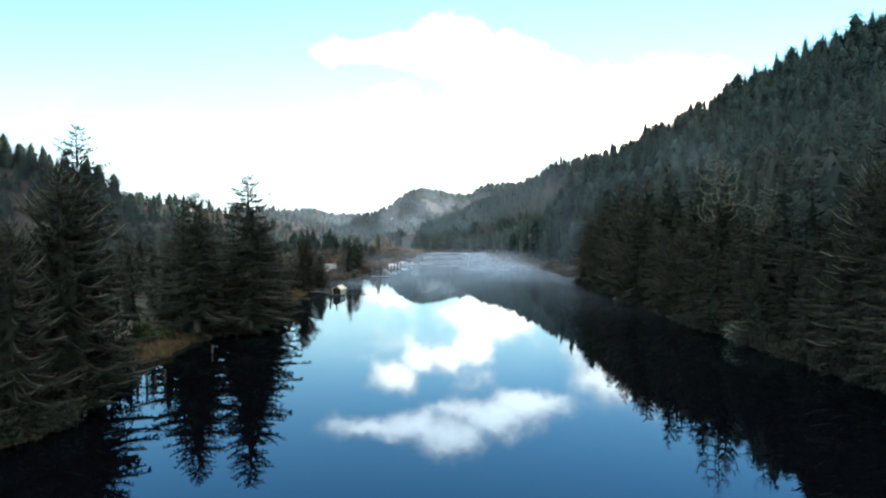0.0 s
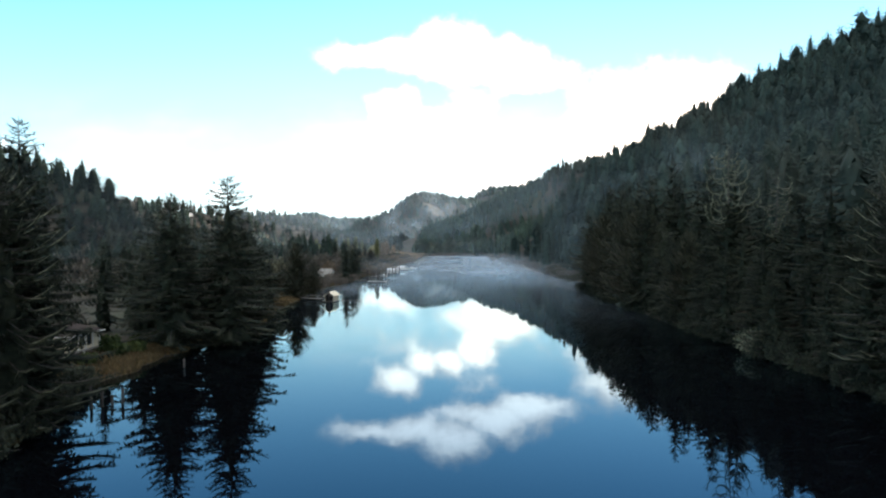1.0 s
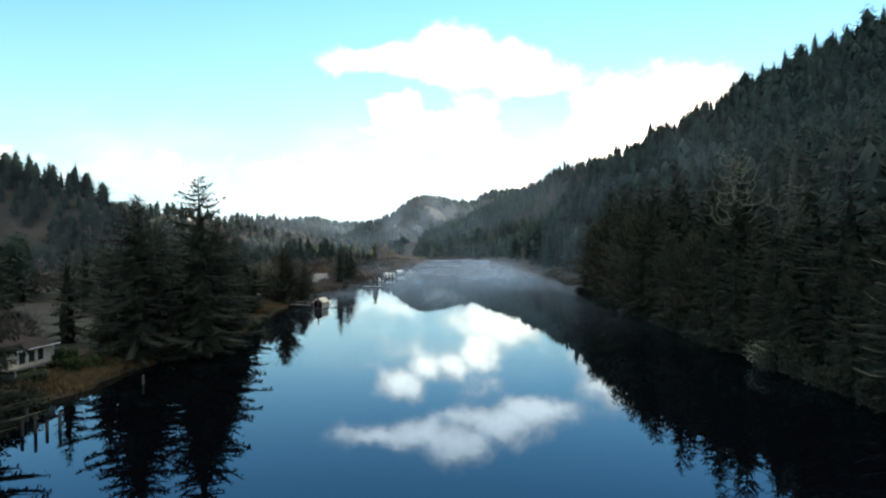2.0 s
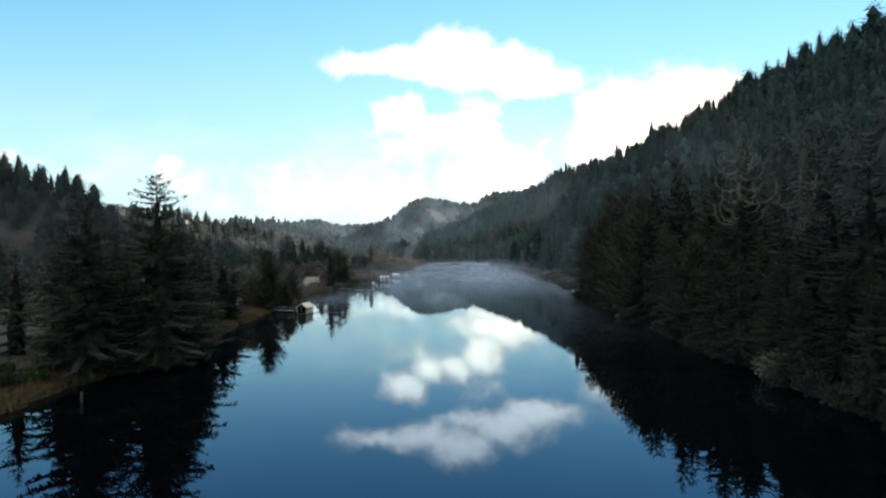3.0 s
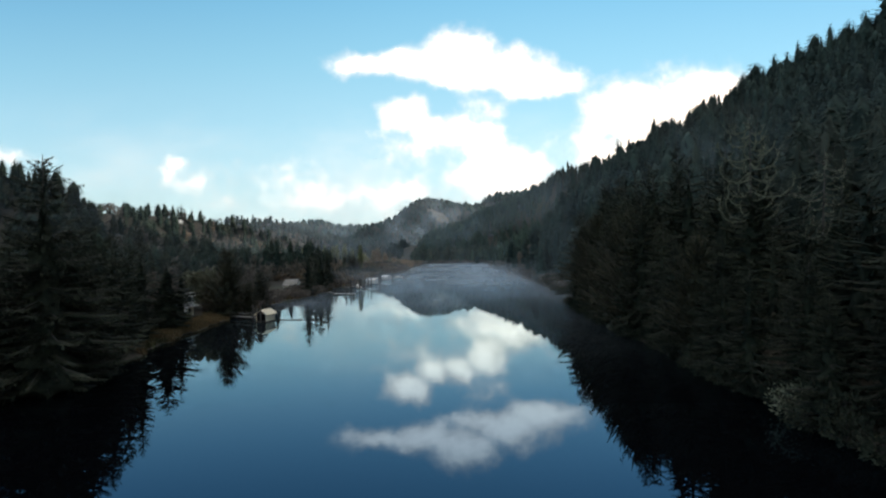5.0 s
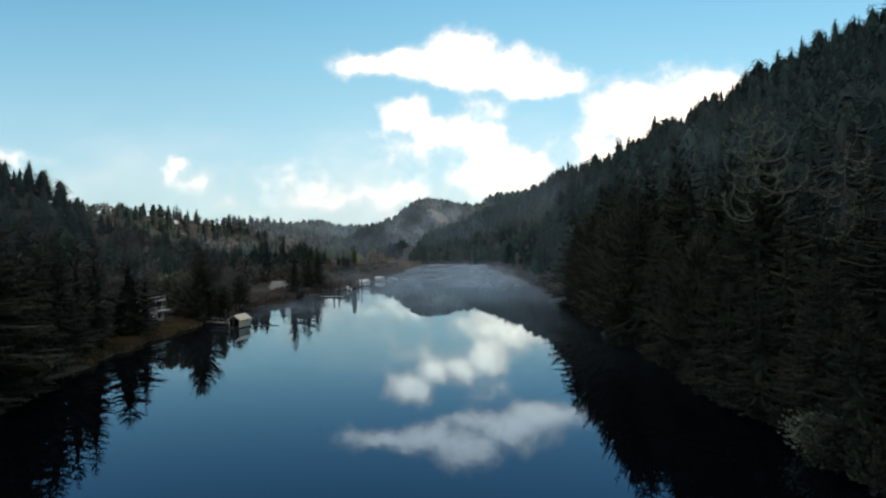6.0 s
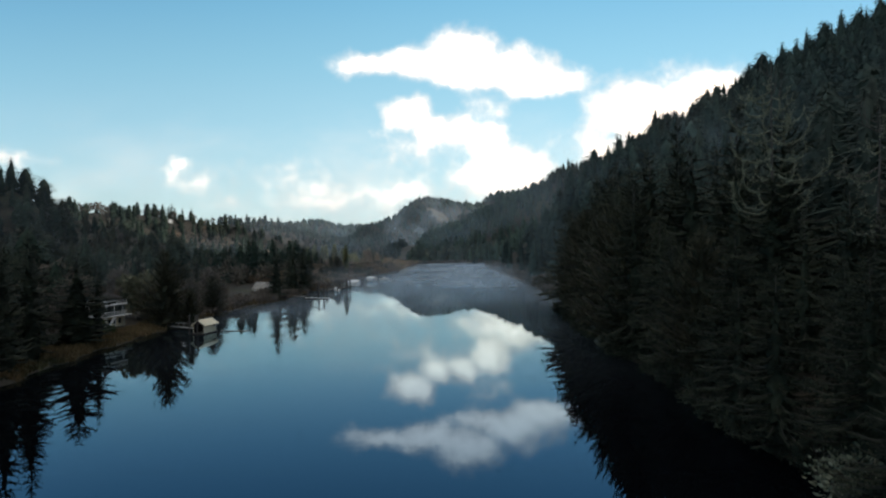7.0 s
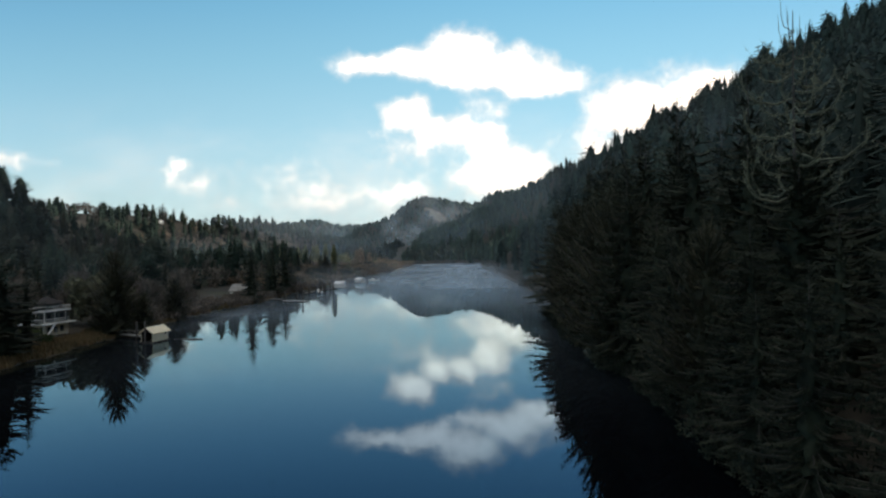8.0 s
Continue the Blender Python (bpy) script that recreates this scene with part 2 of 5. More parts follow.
def mesh_np(name, verts, tris, mat, smooth=False):
    verts, tris = np.asarray(verts, np.float32), np.asarray(tris, np.int32)
    me = bpy.data.meshes.new(name)
    me.vertices.add(len(verts))
    me.vertices.foreach_set("co", verts.ravel())
    k = tris.shape[1]
    me.loops.add(tris.size)
    me.loops.foreach_set("vertex_index", tris.ravel())
    me.polygons.add(len(tris))
    me.polygons.foreach_set("loop_start", np.arange(0, tris.size, k, dtype=np.int32))
    me.polygons.foreach_set("use_smooth", np.full(len(tris), smooth))
    me.update(calc_edges=True)
    me.validate()
    me.materials.append(mat)
    return me


def part(name, data, parent, label=""):
    ob = new(name, data)
    ob.parent = parent
    return tagged(ob, label) if label else ob


def bm_mesh(name, bm, mat, smooth=False):
    me = bpy.data.meshes.new(name)
    bmesh.ops.recalc_face_normals(bm, faces=bm.faces)
    bm.to_mesh(me)
    bm.free()
    me.materials.append(mat)
    for p in me.polygons:
        p.use_smooth = smooth
    return me


def box_bm(sx, sy, sz, at=(0, 0, 0), bevel=0.0, bm=None):
    """A box with its base centre at a place."""
    b = bm or bmesh.new()
    g = bmesh.ops.create_cube(b, size=1.0)["verts"]
    for v in g:
        v.co = Vector((v.co.x * sx + at[0], v.co.y * sy + at[1], (v.co.z + 0.5) * sz + at[2]))
    if bevel:
        es = list({e for v in g for e in v.link_edges})
        bmesh.ops.bevel(b, geom=es, offset=bevel, segments=1, affect="EDGES")
    return b


def tube(points, radii, sides=6):
    """Verts and quads of a tapering tube along points."""
    pts = np.asarray(points, float)
    n = len(pts)
    d = np.gradient(pts, axis=0)
    d /= np.linalg.norm(d, axis=1)[:, None] + 1e-9
    ref = np.where(np.abs(d[:, 2:3]) > 0.9, np.array([[1.0, 0, 0]]), np.array([[0, 0, 1.0]]))
    u = np.cross(d, ref)
    u /= np.linalg.norm(u, axis=1)[:, None] + 1e-9
    w = np.cross(d, u)
    a = np.linspace(0, 2 * math.pi, sides, endpoint=False)
    ring = np.cos(a)[None, :, None] * u[:, None] + np.sin(a)[None, :, None] * w[:, None]
    v = (pts[:, None] + ring * np.asarray(radii, float)[:, None, None]).reshape(-1, 3)
    f = []
    for i in range(n - 1):
        for j in range(sides):
            k = (j + 1) % sides
            f.append((i * sides + j, i * sides + k, (i + 1) * sides + k))
            f.append((i * sides + j, (i + 1) * sides + k, (i + 1) * sides + j))
    return v, np.array(f)


class Pile:
    """Collects verts and triangles of many small pieces."""

    def __init__(self):
        self.v, self.f, self.n = [], [], 0

    def add(self, v, f):
        v = np.asarray(v, float).reshape(-1, 3)
        self.v.append(v)
        self.f.append(np.asarray(f, int).reshape(-1, 3) + self.n)
        self.n += len(v)

    def arrays(self):
        return np.concatenate(self.v), np.concatenate(self.f)


# ---- the lie of the land ----
XR = np.array([(-900, 48), (0, 50), (100, 50.5), (222, 51), (232, 55), (262, 61), (290, 57.5), (330, 58), (420, 56), (600, 50), (720, 52), (800, 60), (840, 74)], float)
XL = np.array([(-900, -40), (58, -37), (66, -38.5), (72, -41.5), (82, -43), (92, -42.5), (110, -42), (122, -38), (135, -39), (160, -43), (190, -45), (230, -47), (255, -46), (270, -41), (292, -43), (330, -43), (350, -37.5), (370, -35),
               (430, -37), (500, -32), (552, -25), (590, -31), (700, -28), (790, -26), (840, -40)], float)
END_Y = 815.0


def bank_r(y):
    return np.interp(y, XR[:, 0], XR[:, 1]) + 0.5 * np.sin(np.asarray(y) * 0.31) + 0.35 * np.sin(np.asarray(y) * 0.77 + 2.0)


def bank_l(y):
    return np.interp(y, XL[:, 0], XL[:, 1]) + 0.6 * np.sin(np.asarray(y) * 0.37) + 0.4 * np.sin(np.asarray(y) * 0.85 + 1.0)


def crest(x, y, pts, width):
    """Height of a rounded ridge along a line of (x, y, height)."""
    best = np.zeros_like(x)
    for (x0, y0, h0), (x1, y1, h1) in zip(pts[:-1], pts[1:]):
        ex, ey = x1 - x0, y1 - y0
        s = np.clip(((x - x0) * ex + (y - y0) * ey) / (ex * ex + ey * ey), 0, 1)
        d = np.hypot(x - x0 - s * ex, y - y0 - s * ey)
        best = np.maximum(best, (h0 + s * (h1 - h0)) * np.exp(-(d / width) ** 2 * 1.2))
    return best


HILLS = [
    # unseen mountain past the right slope, added to throw the valley into shade
    ([(640, -700, 420), (660, 0, 420), (640, 260, 390), (630, 400, 370), (632, 480, 345)], 260),
    ([(420, 860, 175), (330, 930, 160), (222, 1000, 136), (154, 1092, 103), (60, 1200, 56), (-20, 1260, 22)], 170),
    ([(-340, 1660, 24), (-186, 1690, 90), (-66, 1695, 158), (40, 1720, 140), (150, 1800, 128), (300, 1900, 165)], 150),
    ([(60, 2300, 150), (207, 2300, 225), (320, 2350, 225), (600, 2400, 320)], 220),
    ([(-1500, 2500, 40), (-1100, 2600, 70), (-820, 2600, 122), (-600, 2600, 140), (-480, 2600, 115), (-360, 2650, 118), (-150, 2750, 100)], 260),
    ([(-620, 250, 122), (-420, 330, 91), (-300, 380, 73), (-258, 400, 62), (-222, 415, 37), (-190, 430, 10)], 62),
    ([(-640, 520, 80), (-440, 650, 64), (-362, 824, 67), (-300, 1030, 60), (-215, 1250, 26)], 130),
]


def land(x, y):
    x, y = np.asarray(x, float), np.asarray(y, float)
    dr, dl = x - bank_r(y), bank_l(y) - x
    # full steepness below y 20 is out of view, raised to shade the left bank
    s = np.interp(y, [-400, 20, 70, 120, 200, 330, 430, 480, 620, 760, 3000], [1.0, 1.0, 0.5, 0.5, 0.58, 0.82, 1.0, 1.0, 0.42, 0.28, 0.25])
    zr = s * (0.565 * np.maximum(dr, 0) + 18 * (1 - np.exp(-np.maximum(dr, 0) / 25)))
    zr = 260 * (1 - np.exp(-zr / 260 - (zr / 330) ** 2))
    bluff = np.interp(y, [240, 262, 470, 520], [0.0, 1.0, 1.0, 0.0])
    q = np.clip((dr - 18) / 30, 0, 1)
    zr = zr * (1 - bluff * (1 - (0.15 + 0.85 * q * q * (3 - 2 * q))))
    zl = 1.6 * (1 - np.exp(-np.maximum(dl, 0) / 5.0)) + 0.035 * np.clip(dl - 12, 0, 200)
    z = np.where(dr > 0, zr + 0.6 * (1 - np.exp(-np.maximum(dr, 0) / 2.0)), np.where(dl > 0, zl, 0.0))
    bed = -np.minimum(np.minimum(-dr, -dl) * 0.35, 4.0)
    wet = (dr < 0) & (dl < 0)
    z = np.where(wet & (y < END_Y), bed, z)
    beyond = wet & (y >= END_Y)
    z = np.where(beyond, np.minimum((y - END_Y) * 0.05, 6.0), z)
    h = np.zeros_like(z)
    for pts, w in HILLS:
        h = np.maximum(h, crest(x, y, pts, w))
    side = np.where(dr > 0, np.clip(dr / 60, 0, 1), np.clip(dl / 60, 0, 1))
    side = np.where(y > END_Y, np.clip((y - END_Y) / 120, 0, 1), side)
    h = h * side
    z = np.where(z > -0.01, np.maximum(z, h), z)
    n = 2.2 * np.sin(x * 0.031 + 1.3) * np.sin(y * 0.027 + 0.4) + 1.1 * np.sin(x * 0.083 + y * 0.05)
    return np.where(z > 3, z + n * np.clip((z - 3) / 20, 0, 1), z)


def axis(*runs):
    a = [np.arange(p, q, d) for p, q, d in runs]
    return np.concatenate(a)


gx = axis((-4200, -1500, 150), (-1500, -500, 40), (-500, -120, 12), (-120, -30, 2.0), (-30, 46, 8), (46, 90, 2.0), (90, 400, 9), (400, 1500, 40), (1500, 4201, 150))
gy = axis((-3000, -400, 150), (-400, 40, 20), (40, 300, 2.5), (300, 900, 8), (900, 1900, 16), (1900, 2900, 40), (2900, 4601, 150))
GX, GY = np.meshgrid(gx, gy)
GZ = land(GX, GY)
nx, ny = len(gx), len(gy)
ii = (np.arange(ny - 1)[:, None] * nx + np.arange(nx - 1)[None]).ravel()
quads = np.stack([ii, ii + 1, ii + nx + 1, ii + nx], 1)
ground = new("ground", mesh_np("ground", np.stack([GX.ravel(), GY.ravel(), GZ.ravel()], 1), quads, SOIL, True))
tagged(ground, "brown and mossy forest floor rising from the river banks", "ground", kind="structure")
wv = np.array([(-80, -900, 0), (95, -900, 0), (95, 860, 0), (-80, 860, 0)], float)
water = new("water", mesh_np("water", wv, np.array([[0, 1, 2, 3]]), WATER))
tagged(water, "still dark blue river mirroring the sky and trees", "water", kind="structure")

# ---- trees ----


def lumpy_cone(g, h, rad, taper, rings, n, base=0.02, spine=None):
    """A ragged tapering body, one skin, with tucked-in and drooping rings."""
    vs, fs = [], []
    for k in range(rings):
        f = base + (0.985 - base) * k / rings
        tuck = 1.0 if k % 2 == 0 else 0.70
        r = (rad * (1 - f) ** taper * min(1.0, 0.7 + f * 2.0) + 0.004 * h) * tuck
        a = np.linspace(0, 2 * math.pi, n, endpoint=False) + g.uniform(0, 1) + g.normal(0, 0.08, n)
        rr = r * g.uniform(0.6, 1.35, n)
        z = f * h + g.normal(0, 0.35 / rings, n) * h - (0.10 * r if k % 2 == 0 else 0)
        c = np.zeros(3) if spine is None else np.array([np.interp(f, np.linspace(0, 1, len(spine)), spine[:, i]) for i in range(2)] + [0])
        vs.append(np.stack([np.cos(a) * rr + c[0], np.sin(a) * rr + c[1], z], 1))
        if k:
            p, q = (k - 1) * n, k * n
            for j in range(n):
                m = (j + 1) % n
                fs += [(p + j, p + m, q + m), (p + j, q + m, q + j)]
    vs.append(np.array([[0, 0, h]]) if spine is None else spine[-1:])
    q = (rings - 1) * n
    fs += [(q + j, q + (j + 1) % n, rings * n) for j in range(n)]
    return np.concatenate(vs), np.array(fs)


def conifer_parts(seed, h, rad, taper=0.8, droop=0.25, up=0.25, whorls=40, per=5, dense=1.0, bare=0.02, blade=1.0, lean=0.0, gaps=0.1, hang=0.5, fill=1.0, thin=3.2, limb=1.0, ribbon=0.10, curl=2.4, moss=None):
    """Trunk with limbs, and the needle sprays set as fronds along them, of one spruce at the origin."""
    g = np.random.default_rng(seed)
    wood, leaf = Pile(), Pile()
    zs = np.linspace(0, 1, 9)
    sway = np.stack([np.cumsum(g.normal(0, 0.05, 9)), np.cumsum(g.normal(0, 0.05, 9))], 1) * h / 28
    spine = np.concatenate([sway + lean * zs[:, None] ** 2 * np.array([1.0, 0.3]), zs[:, None] * h], 1)
    wood.add(*tube(spine, 0.013 * h * (1 - zs) ** 0.9 + 0.02, 8))
    UP = np.array([0, 0, 1.0])

    def blades(root, out, ln, wr, nv):
        m = len(root)
        out = out / (np.linalg.norm(out, axis=1)[:, None] + 1e-9)
        nrm = np.cross(out, nv)
        nrm /= np.linalg.norm(nrm, axis=1)[:, None] + 1e-9
        wd = ln * wr
        mid = root + out * ln * 0.5 - UP * 0.04
        k = np.arange(m)[:, None] * 4
        leaf.add(np.stack([root, mid + nrm * wd, root + out * ln, mid - nrm * wd], 1), np.concatenate([k + [[0, 1, 2]], k + [[0, 2, 3]]]))

    if fill:
        leaf.add(*lumpy_cone(g, h * 0.80, rad * 0.42 * fill, taper, 18, 13, bare, spine[:8]))
    lop = g.uniform(0.8, 1.15, 12)
    for i in range(whorls):
        f = bare + (1 - bare) * max(0.0, (i + g.uniform(-0.4, 0.4)) / whorls) ** 0.8
        f = min(max(f, bare), 0.985)
        reach = rad * (1 - f) ** taper * min(1.0, 0.55 + f * 2.6) + 0.050 * h * (1 - f) ** 0.45
        a0 = g.uniform(0, 7)
        for j in range(per):
            if g.random() < gaps:
                continue
            a = a0 + j * 2 * math.pi / per + g.normal(0, 0.35)
            fj = min(max(f + g.normal(0, 0.55 / whorls), bare), 0.985)
            c = np.array([np.interp(fj, zs, spine[:, k]) for k in range(3)])
            L = reach * g.uniform(0.6, 1.2) * lop[int(a / 6.283 * 12 + f * 5) % 12]
            d = np.array([math.cos(a), math.sin(a), 0.0])
            side = np.array([-d[1], d[0], 0.0])
            dr, u = droop * g.uniform(0.5, 1.4) * (1.2 - 0.9 * f), up * g.uniform(0.5, 1.5) * (1.0 + 0.5 * f + 1.2 * f ** 4)
            s = np.linspace(0, 1, 6)[:, None]
            line = c + d * L * s + UP * L * (-dr * s + u * s ** curl) + side * L * g.normal(0, 0.10) * s ** 2
            if L > thin:
                wood.add(*tube(line[[0, 3, 5]] + UP * 0.05, [limb * (0.009 * L + 0.012), limb * (0.006 * L + 0.008), limb * 0.008], 3))
            # pale strokes on the bough tops: moss, and sky light painted in
            if moss is not None and g.random() < 0.75:
                moss.add(*tube(line[3:] + UP * 0.07 + g.normal(0, 0.04, (3, 3)), [0.02, 0.04 + 0.006 * L, 0.015], 4))
            fwd = line[5] - line[3]
            fwd = fwd / np.linalg.norm(fwd)
            # the bough's own spray: a sagging jagged ribbon
            hw = L * ribbon * np.array([0.45, 0.85, 1.0, 0.8, 0.5, 0.0])[:, None] * g.uniform(0.6, 1.35, (6, 1)) + 0.02
            hw2 = L * ribbon * np.array([0.45, 0.85, 1.0, 0.8, 0.5, 0.0])[:, None] * g.uniform(0.6, 1.35, (6, 1)) + 0.02
            lf, rt = line + side * hw - UP * hw * g.uniform(0.3, 0.9), line - side * hw2 - UP * hw2 * g.uniform(0.3, 0.9)
            fc = []
            for q in range(5):
                fc += [(q, q + 1, 7 + q), (q, 7 + q, 6 + q), (q, 13 + q, q + 1), (q, 12 + q, 13 + q)]
            leaf.add(np.concatenate([line, lf, rt]), fc)
            # side sprays, pointing forward
            m = max(6, int(L * 3.4 * dense))
            t = np.sort(g.uniform(0.2, 1.0, m))
            root = np.stack([np.interp(t, s[:, 0], line[:, k]) for k in range(3)], 1)
            sg = np.where(np.arange(m) % 2 == 0, 1.0, -1.0)[:, None]
            ln = ((0.30 + 0.21 * L * (1 - 0.72 * t)) * g.uniform(0.75, 1.25, m) * blade)[:, None]
            out = fwd * g.uniform(0.7, 1.0, m)[:, None] + side * sg * g.uniform(0.45, 0.8, m)[:, None] + UP * g.normal(-0.12, 0.16, m)[:, None]
            blades(root, out, ln, 0.10, UP + g.normal(0, 0.25, (m, 3)))
            n = max(2, int(m * hang))
            r2 = root[g.integers(0, m, n)] + side * g.normal(0, 0.06 * L, n)[:, None]
            blades(r2, fwd * 0.35 + side * g.normal(0, 0.25, n)[:, None] - UP, g.uniform(0.4, 1.1, n)[:, None] * blade * (0.4 + 0.6 * min(1, L / 4)), 0.14, side + g.normal(0, 0.4, (n, 3)))
            blades(line[4:5], fwd[None], np.array([[0.3 * L * 0.5 + 0.35 * blade]]), 0.14, UP + g.normal(0, 0.3, (1, 3)))
    return wood, leaf


def tree(name, wood, leaf, bark, needle, label, category="tree", group=""):
    root = new(name)
    root.empty_display_size = 0.5
    part("trunk", mesh_np("trunk", *wood.arrays(), bark, True), root)
    part("crown", mesh_np("crown", *leaf.arrays(), needle, True), root)
    return tagged(root, label, category, group)


def at(x, y, turn=0.0, size=1.0, sink=0.3, wide=1.0):
    z = float(land(np.array([x]), np.array([y]))[0])
    return Matrix.Translation((x, y, z - sink)) @ Matrix.Rotation(turn, 4, "Z") @ Matrix.Diagonal((size * wide, size * wide, size, 1))


SPRUCE_LABEL = "tall dark green spruce with drooping boughs on the river bank"
kinds, lite = [], []
for i, (seed, hh, rr, kw) in enumerate([
        (11, 28.0, 7.0, dict(taper=0.72, fill=0.9, droop=0.36, up=0.20, whorls=42, per=7, gaps=0.05, dense=2.2, blade=0.70, hang=0.8, ribbon=0.05)),
        (12, 30.0, 6.4, dict(taper=0.74, fill=0.9, droop=0.38, up=0.20, whorls=44, per=7, gaps=0.06, dense=2.2, blade=0.70, hang=0.8, ribbon=0.05)),
        (13, 26.0, 6.8, dict(taper=0.78, droop=0.30, up=0.22, whorls=42, per=7, gaps=0.06, dense=2.2, blade=0.70, hang=0.8, ribbon=0.05)),
        (14, 29.0, 6.0, dict(taper=0.80, droop=0.40, up=0.18, whorls=44, per=7, gaps=0.05, dense=2.2, blade=0.70, hang=0.8, ribbon=0.05)),
        (15, 26.0, 9.4, dict(taper=0.62, droop=0.50, up=0.32, whorls=30, per=8, dense=2.6, blade=0.55, thin=1.4, limb=1.4, fill=0.85, hang=0.7, gaps=0.04, ribbon=0.045)),
]):
    pads = Pile()
    w, l = conifer_parts(seed, hh, rr, moss=pads if i == 4 else None, **kw)
    if i < 4:
        w2, l2 = conifer_parts(seed, hh, rr, **{**kw, "whorls": kw["whorls"] - 16, "dense": 0.6, "hang": 0.4, "blade": 0.95, "thin": 5.0, "ribbon": 0.09})
        lite.append((hh, mesh_np("trunk", *w2.arrays(), BARK, True), mesh_np("crown", *l2.arrays(), NEEDLE, True)))
    kinds.append((hh, mesh_np("trunk", *w.arrays(), BARK, True), mesh_np("crown", *l.arrays(), NEEDLE, True)))
MOSS_HIGHLIGHTS = mesh_np("moss_cover", *pads.arrays(), MOSSY, True)


def spruce(k, m, label=SPRUCE_LABEL, group="spruces along the banks", simple=False):
    root = new("spruce_tree")
    use = lite[k] if simple else kinds[k]
    part("trunk", use[1], root)
    part("crown", use[2], root)
    # the pale strokes of moss and painted sky light
    if k == 4:
        tagged(part("moss_cover", MOSS_HIGHLIGHTS, root), "pale moss and painted sky light along the upturned boughs", kind="stuff")
    root.matrix_basis = m
    return tagged(root, label, "tree", group)


rng = np.random.default_rng(5)

# left bank: the tall spruces one passes, x, y, top height, kind, breadth
LEFT_TALL = [(-40, 54, 20, 4, 0.8), (-44, 48, 22, 4, 0.9), (-43.5, 64, 14, 4, 0.6), (-52, 66, 18, 2, 1.0), (-57, 60, 20, 0, 1.0), (-40.8, 66, 31.2, 3, 1.1), (-40.4, 62.5, 25.5, 4, 0.95), (-48, 58, 24, 4, 1.0), (-49.0, 168, 18.5, 2, 1.7), (-54, 163, 20, 0, 1.3), (-48.2, 173, 16.5, 3, 0.75), (-44.5, 106, 27.2, 0, 1.5), (-37.2, 113, 31, 1, 1.6), (-38.0, 119, 22, 2, 1.3), (-56, 126, 27, 3, 0.95),
             (-47.5, 114, 22, 2, 0.9), (-40.0, 127, 24, 3, 1.05), (-53, 113, 19, 2, 1.0), (-62, 116, 20, 0, 0.9), (-66, 133, 21, 1, 0.9), (-41.5, 135, 22, 0, 0.9), (-43.5, 143, 21, 2, 0.85),
             (-45.5, 151, 22, 1, 1.0), (-50, 156, 19, 3, 1.0), (-52, 146, 23, 0, 0.9), (-54, 134, 22, 3, 0.9), (-49, 122, 24, 1, 0.95), (-60, 141, 24, 2, 0.9),
             (-74, 108, 19, 0, 0.95), (-84, 122, 22, 2, 0.9), (-58, 158, 16, 3, 1.0), (-72, 152, 19, 0, 0.9), (-86, 160, 21, 1, 0.9), (-100, 150, 22, 2, 0.9),
             (-66, 97, 15, 2, 0.9), (-80, 90, 18, 3, 0.9), (-95, 100, 22, 0, 0.9), (-112, 130, 24, 1, 0.9), (-64, 170, 17, 0, 0.9), (-76, 168, 20, 3, 0.9), (-92, 178, 22, 0, 0.9),
             (-70, 186, 17, 2, 0.9), (-82, 196, 20, 1, 0.9), (-76, 214, 19, 0, 0.9), (-88, 226, 21, 3, 0.9), (-70, 238, 16, 2, 0.9), (-82, 250, 20, 0, 0.9), (-68, 262, 17, 3, 0.9), (-43.2, 272, 21, 0, 1.0), (-45.0, 300, 20.5, 2, 1.2), (-49.5, 310, 19, 1, 1.3), (-46.5, 322, 21, 0, 1.3), (-94, 206, 22, 2, 0.9)]
for x, y, top, k, wide in LEFT_TALL:
    gz = float(land(np.array([x]), np.array([y]))[0])
    spruce(k, at(x, y, rng.uniform(0, 6.28), (top - gz) / kinds[k][0], 0.3, wide), simple=k < 4 and (x < -51 or y > 140))

# right bank: a wall of spruces along the foot of the slope
ROUNDED = []
for y in np.arange(48, 219, 5.2):
    for row in range(2):
        yy = y + rng.uniform(-1.6, 1.6) + row * 2.6
        x = float(bank_r(yy)) + (0.9 if row == 0 else 8.5) + rng.uniform(-0.8, 2.2)
        k = int(rng.integers(0, 4))
        h = (rng.uniform(17, 30) if row == 0 else rng.uniform(24, 33)) * (0.64 if 97 < yy < 126 else 0.74 if 78 < yy <= 97 else 1.0)
        h = max(h, 27.0 + 3 * row) if yy > 196 else h
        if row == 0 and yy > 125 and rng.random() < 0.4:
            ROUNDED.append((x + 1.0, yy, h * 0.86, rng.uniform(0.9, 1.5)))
        else:
            spruce(k, at(x, yy, rng.uniform(0, 6.28), h / kinds[k][0], 0.5, rng.uniform(0.8, 1.35)), simple=row == 1 or yy > 170)

for x, y, h, wd in [(53.5, 73, 25, 0.8)]:
    spruce(4, at(x, y, y, h / 26.0, 0.5, wd), "spruce with pale mossy boughs on the shaded bank")

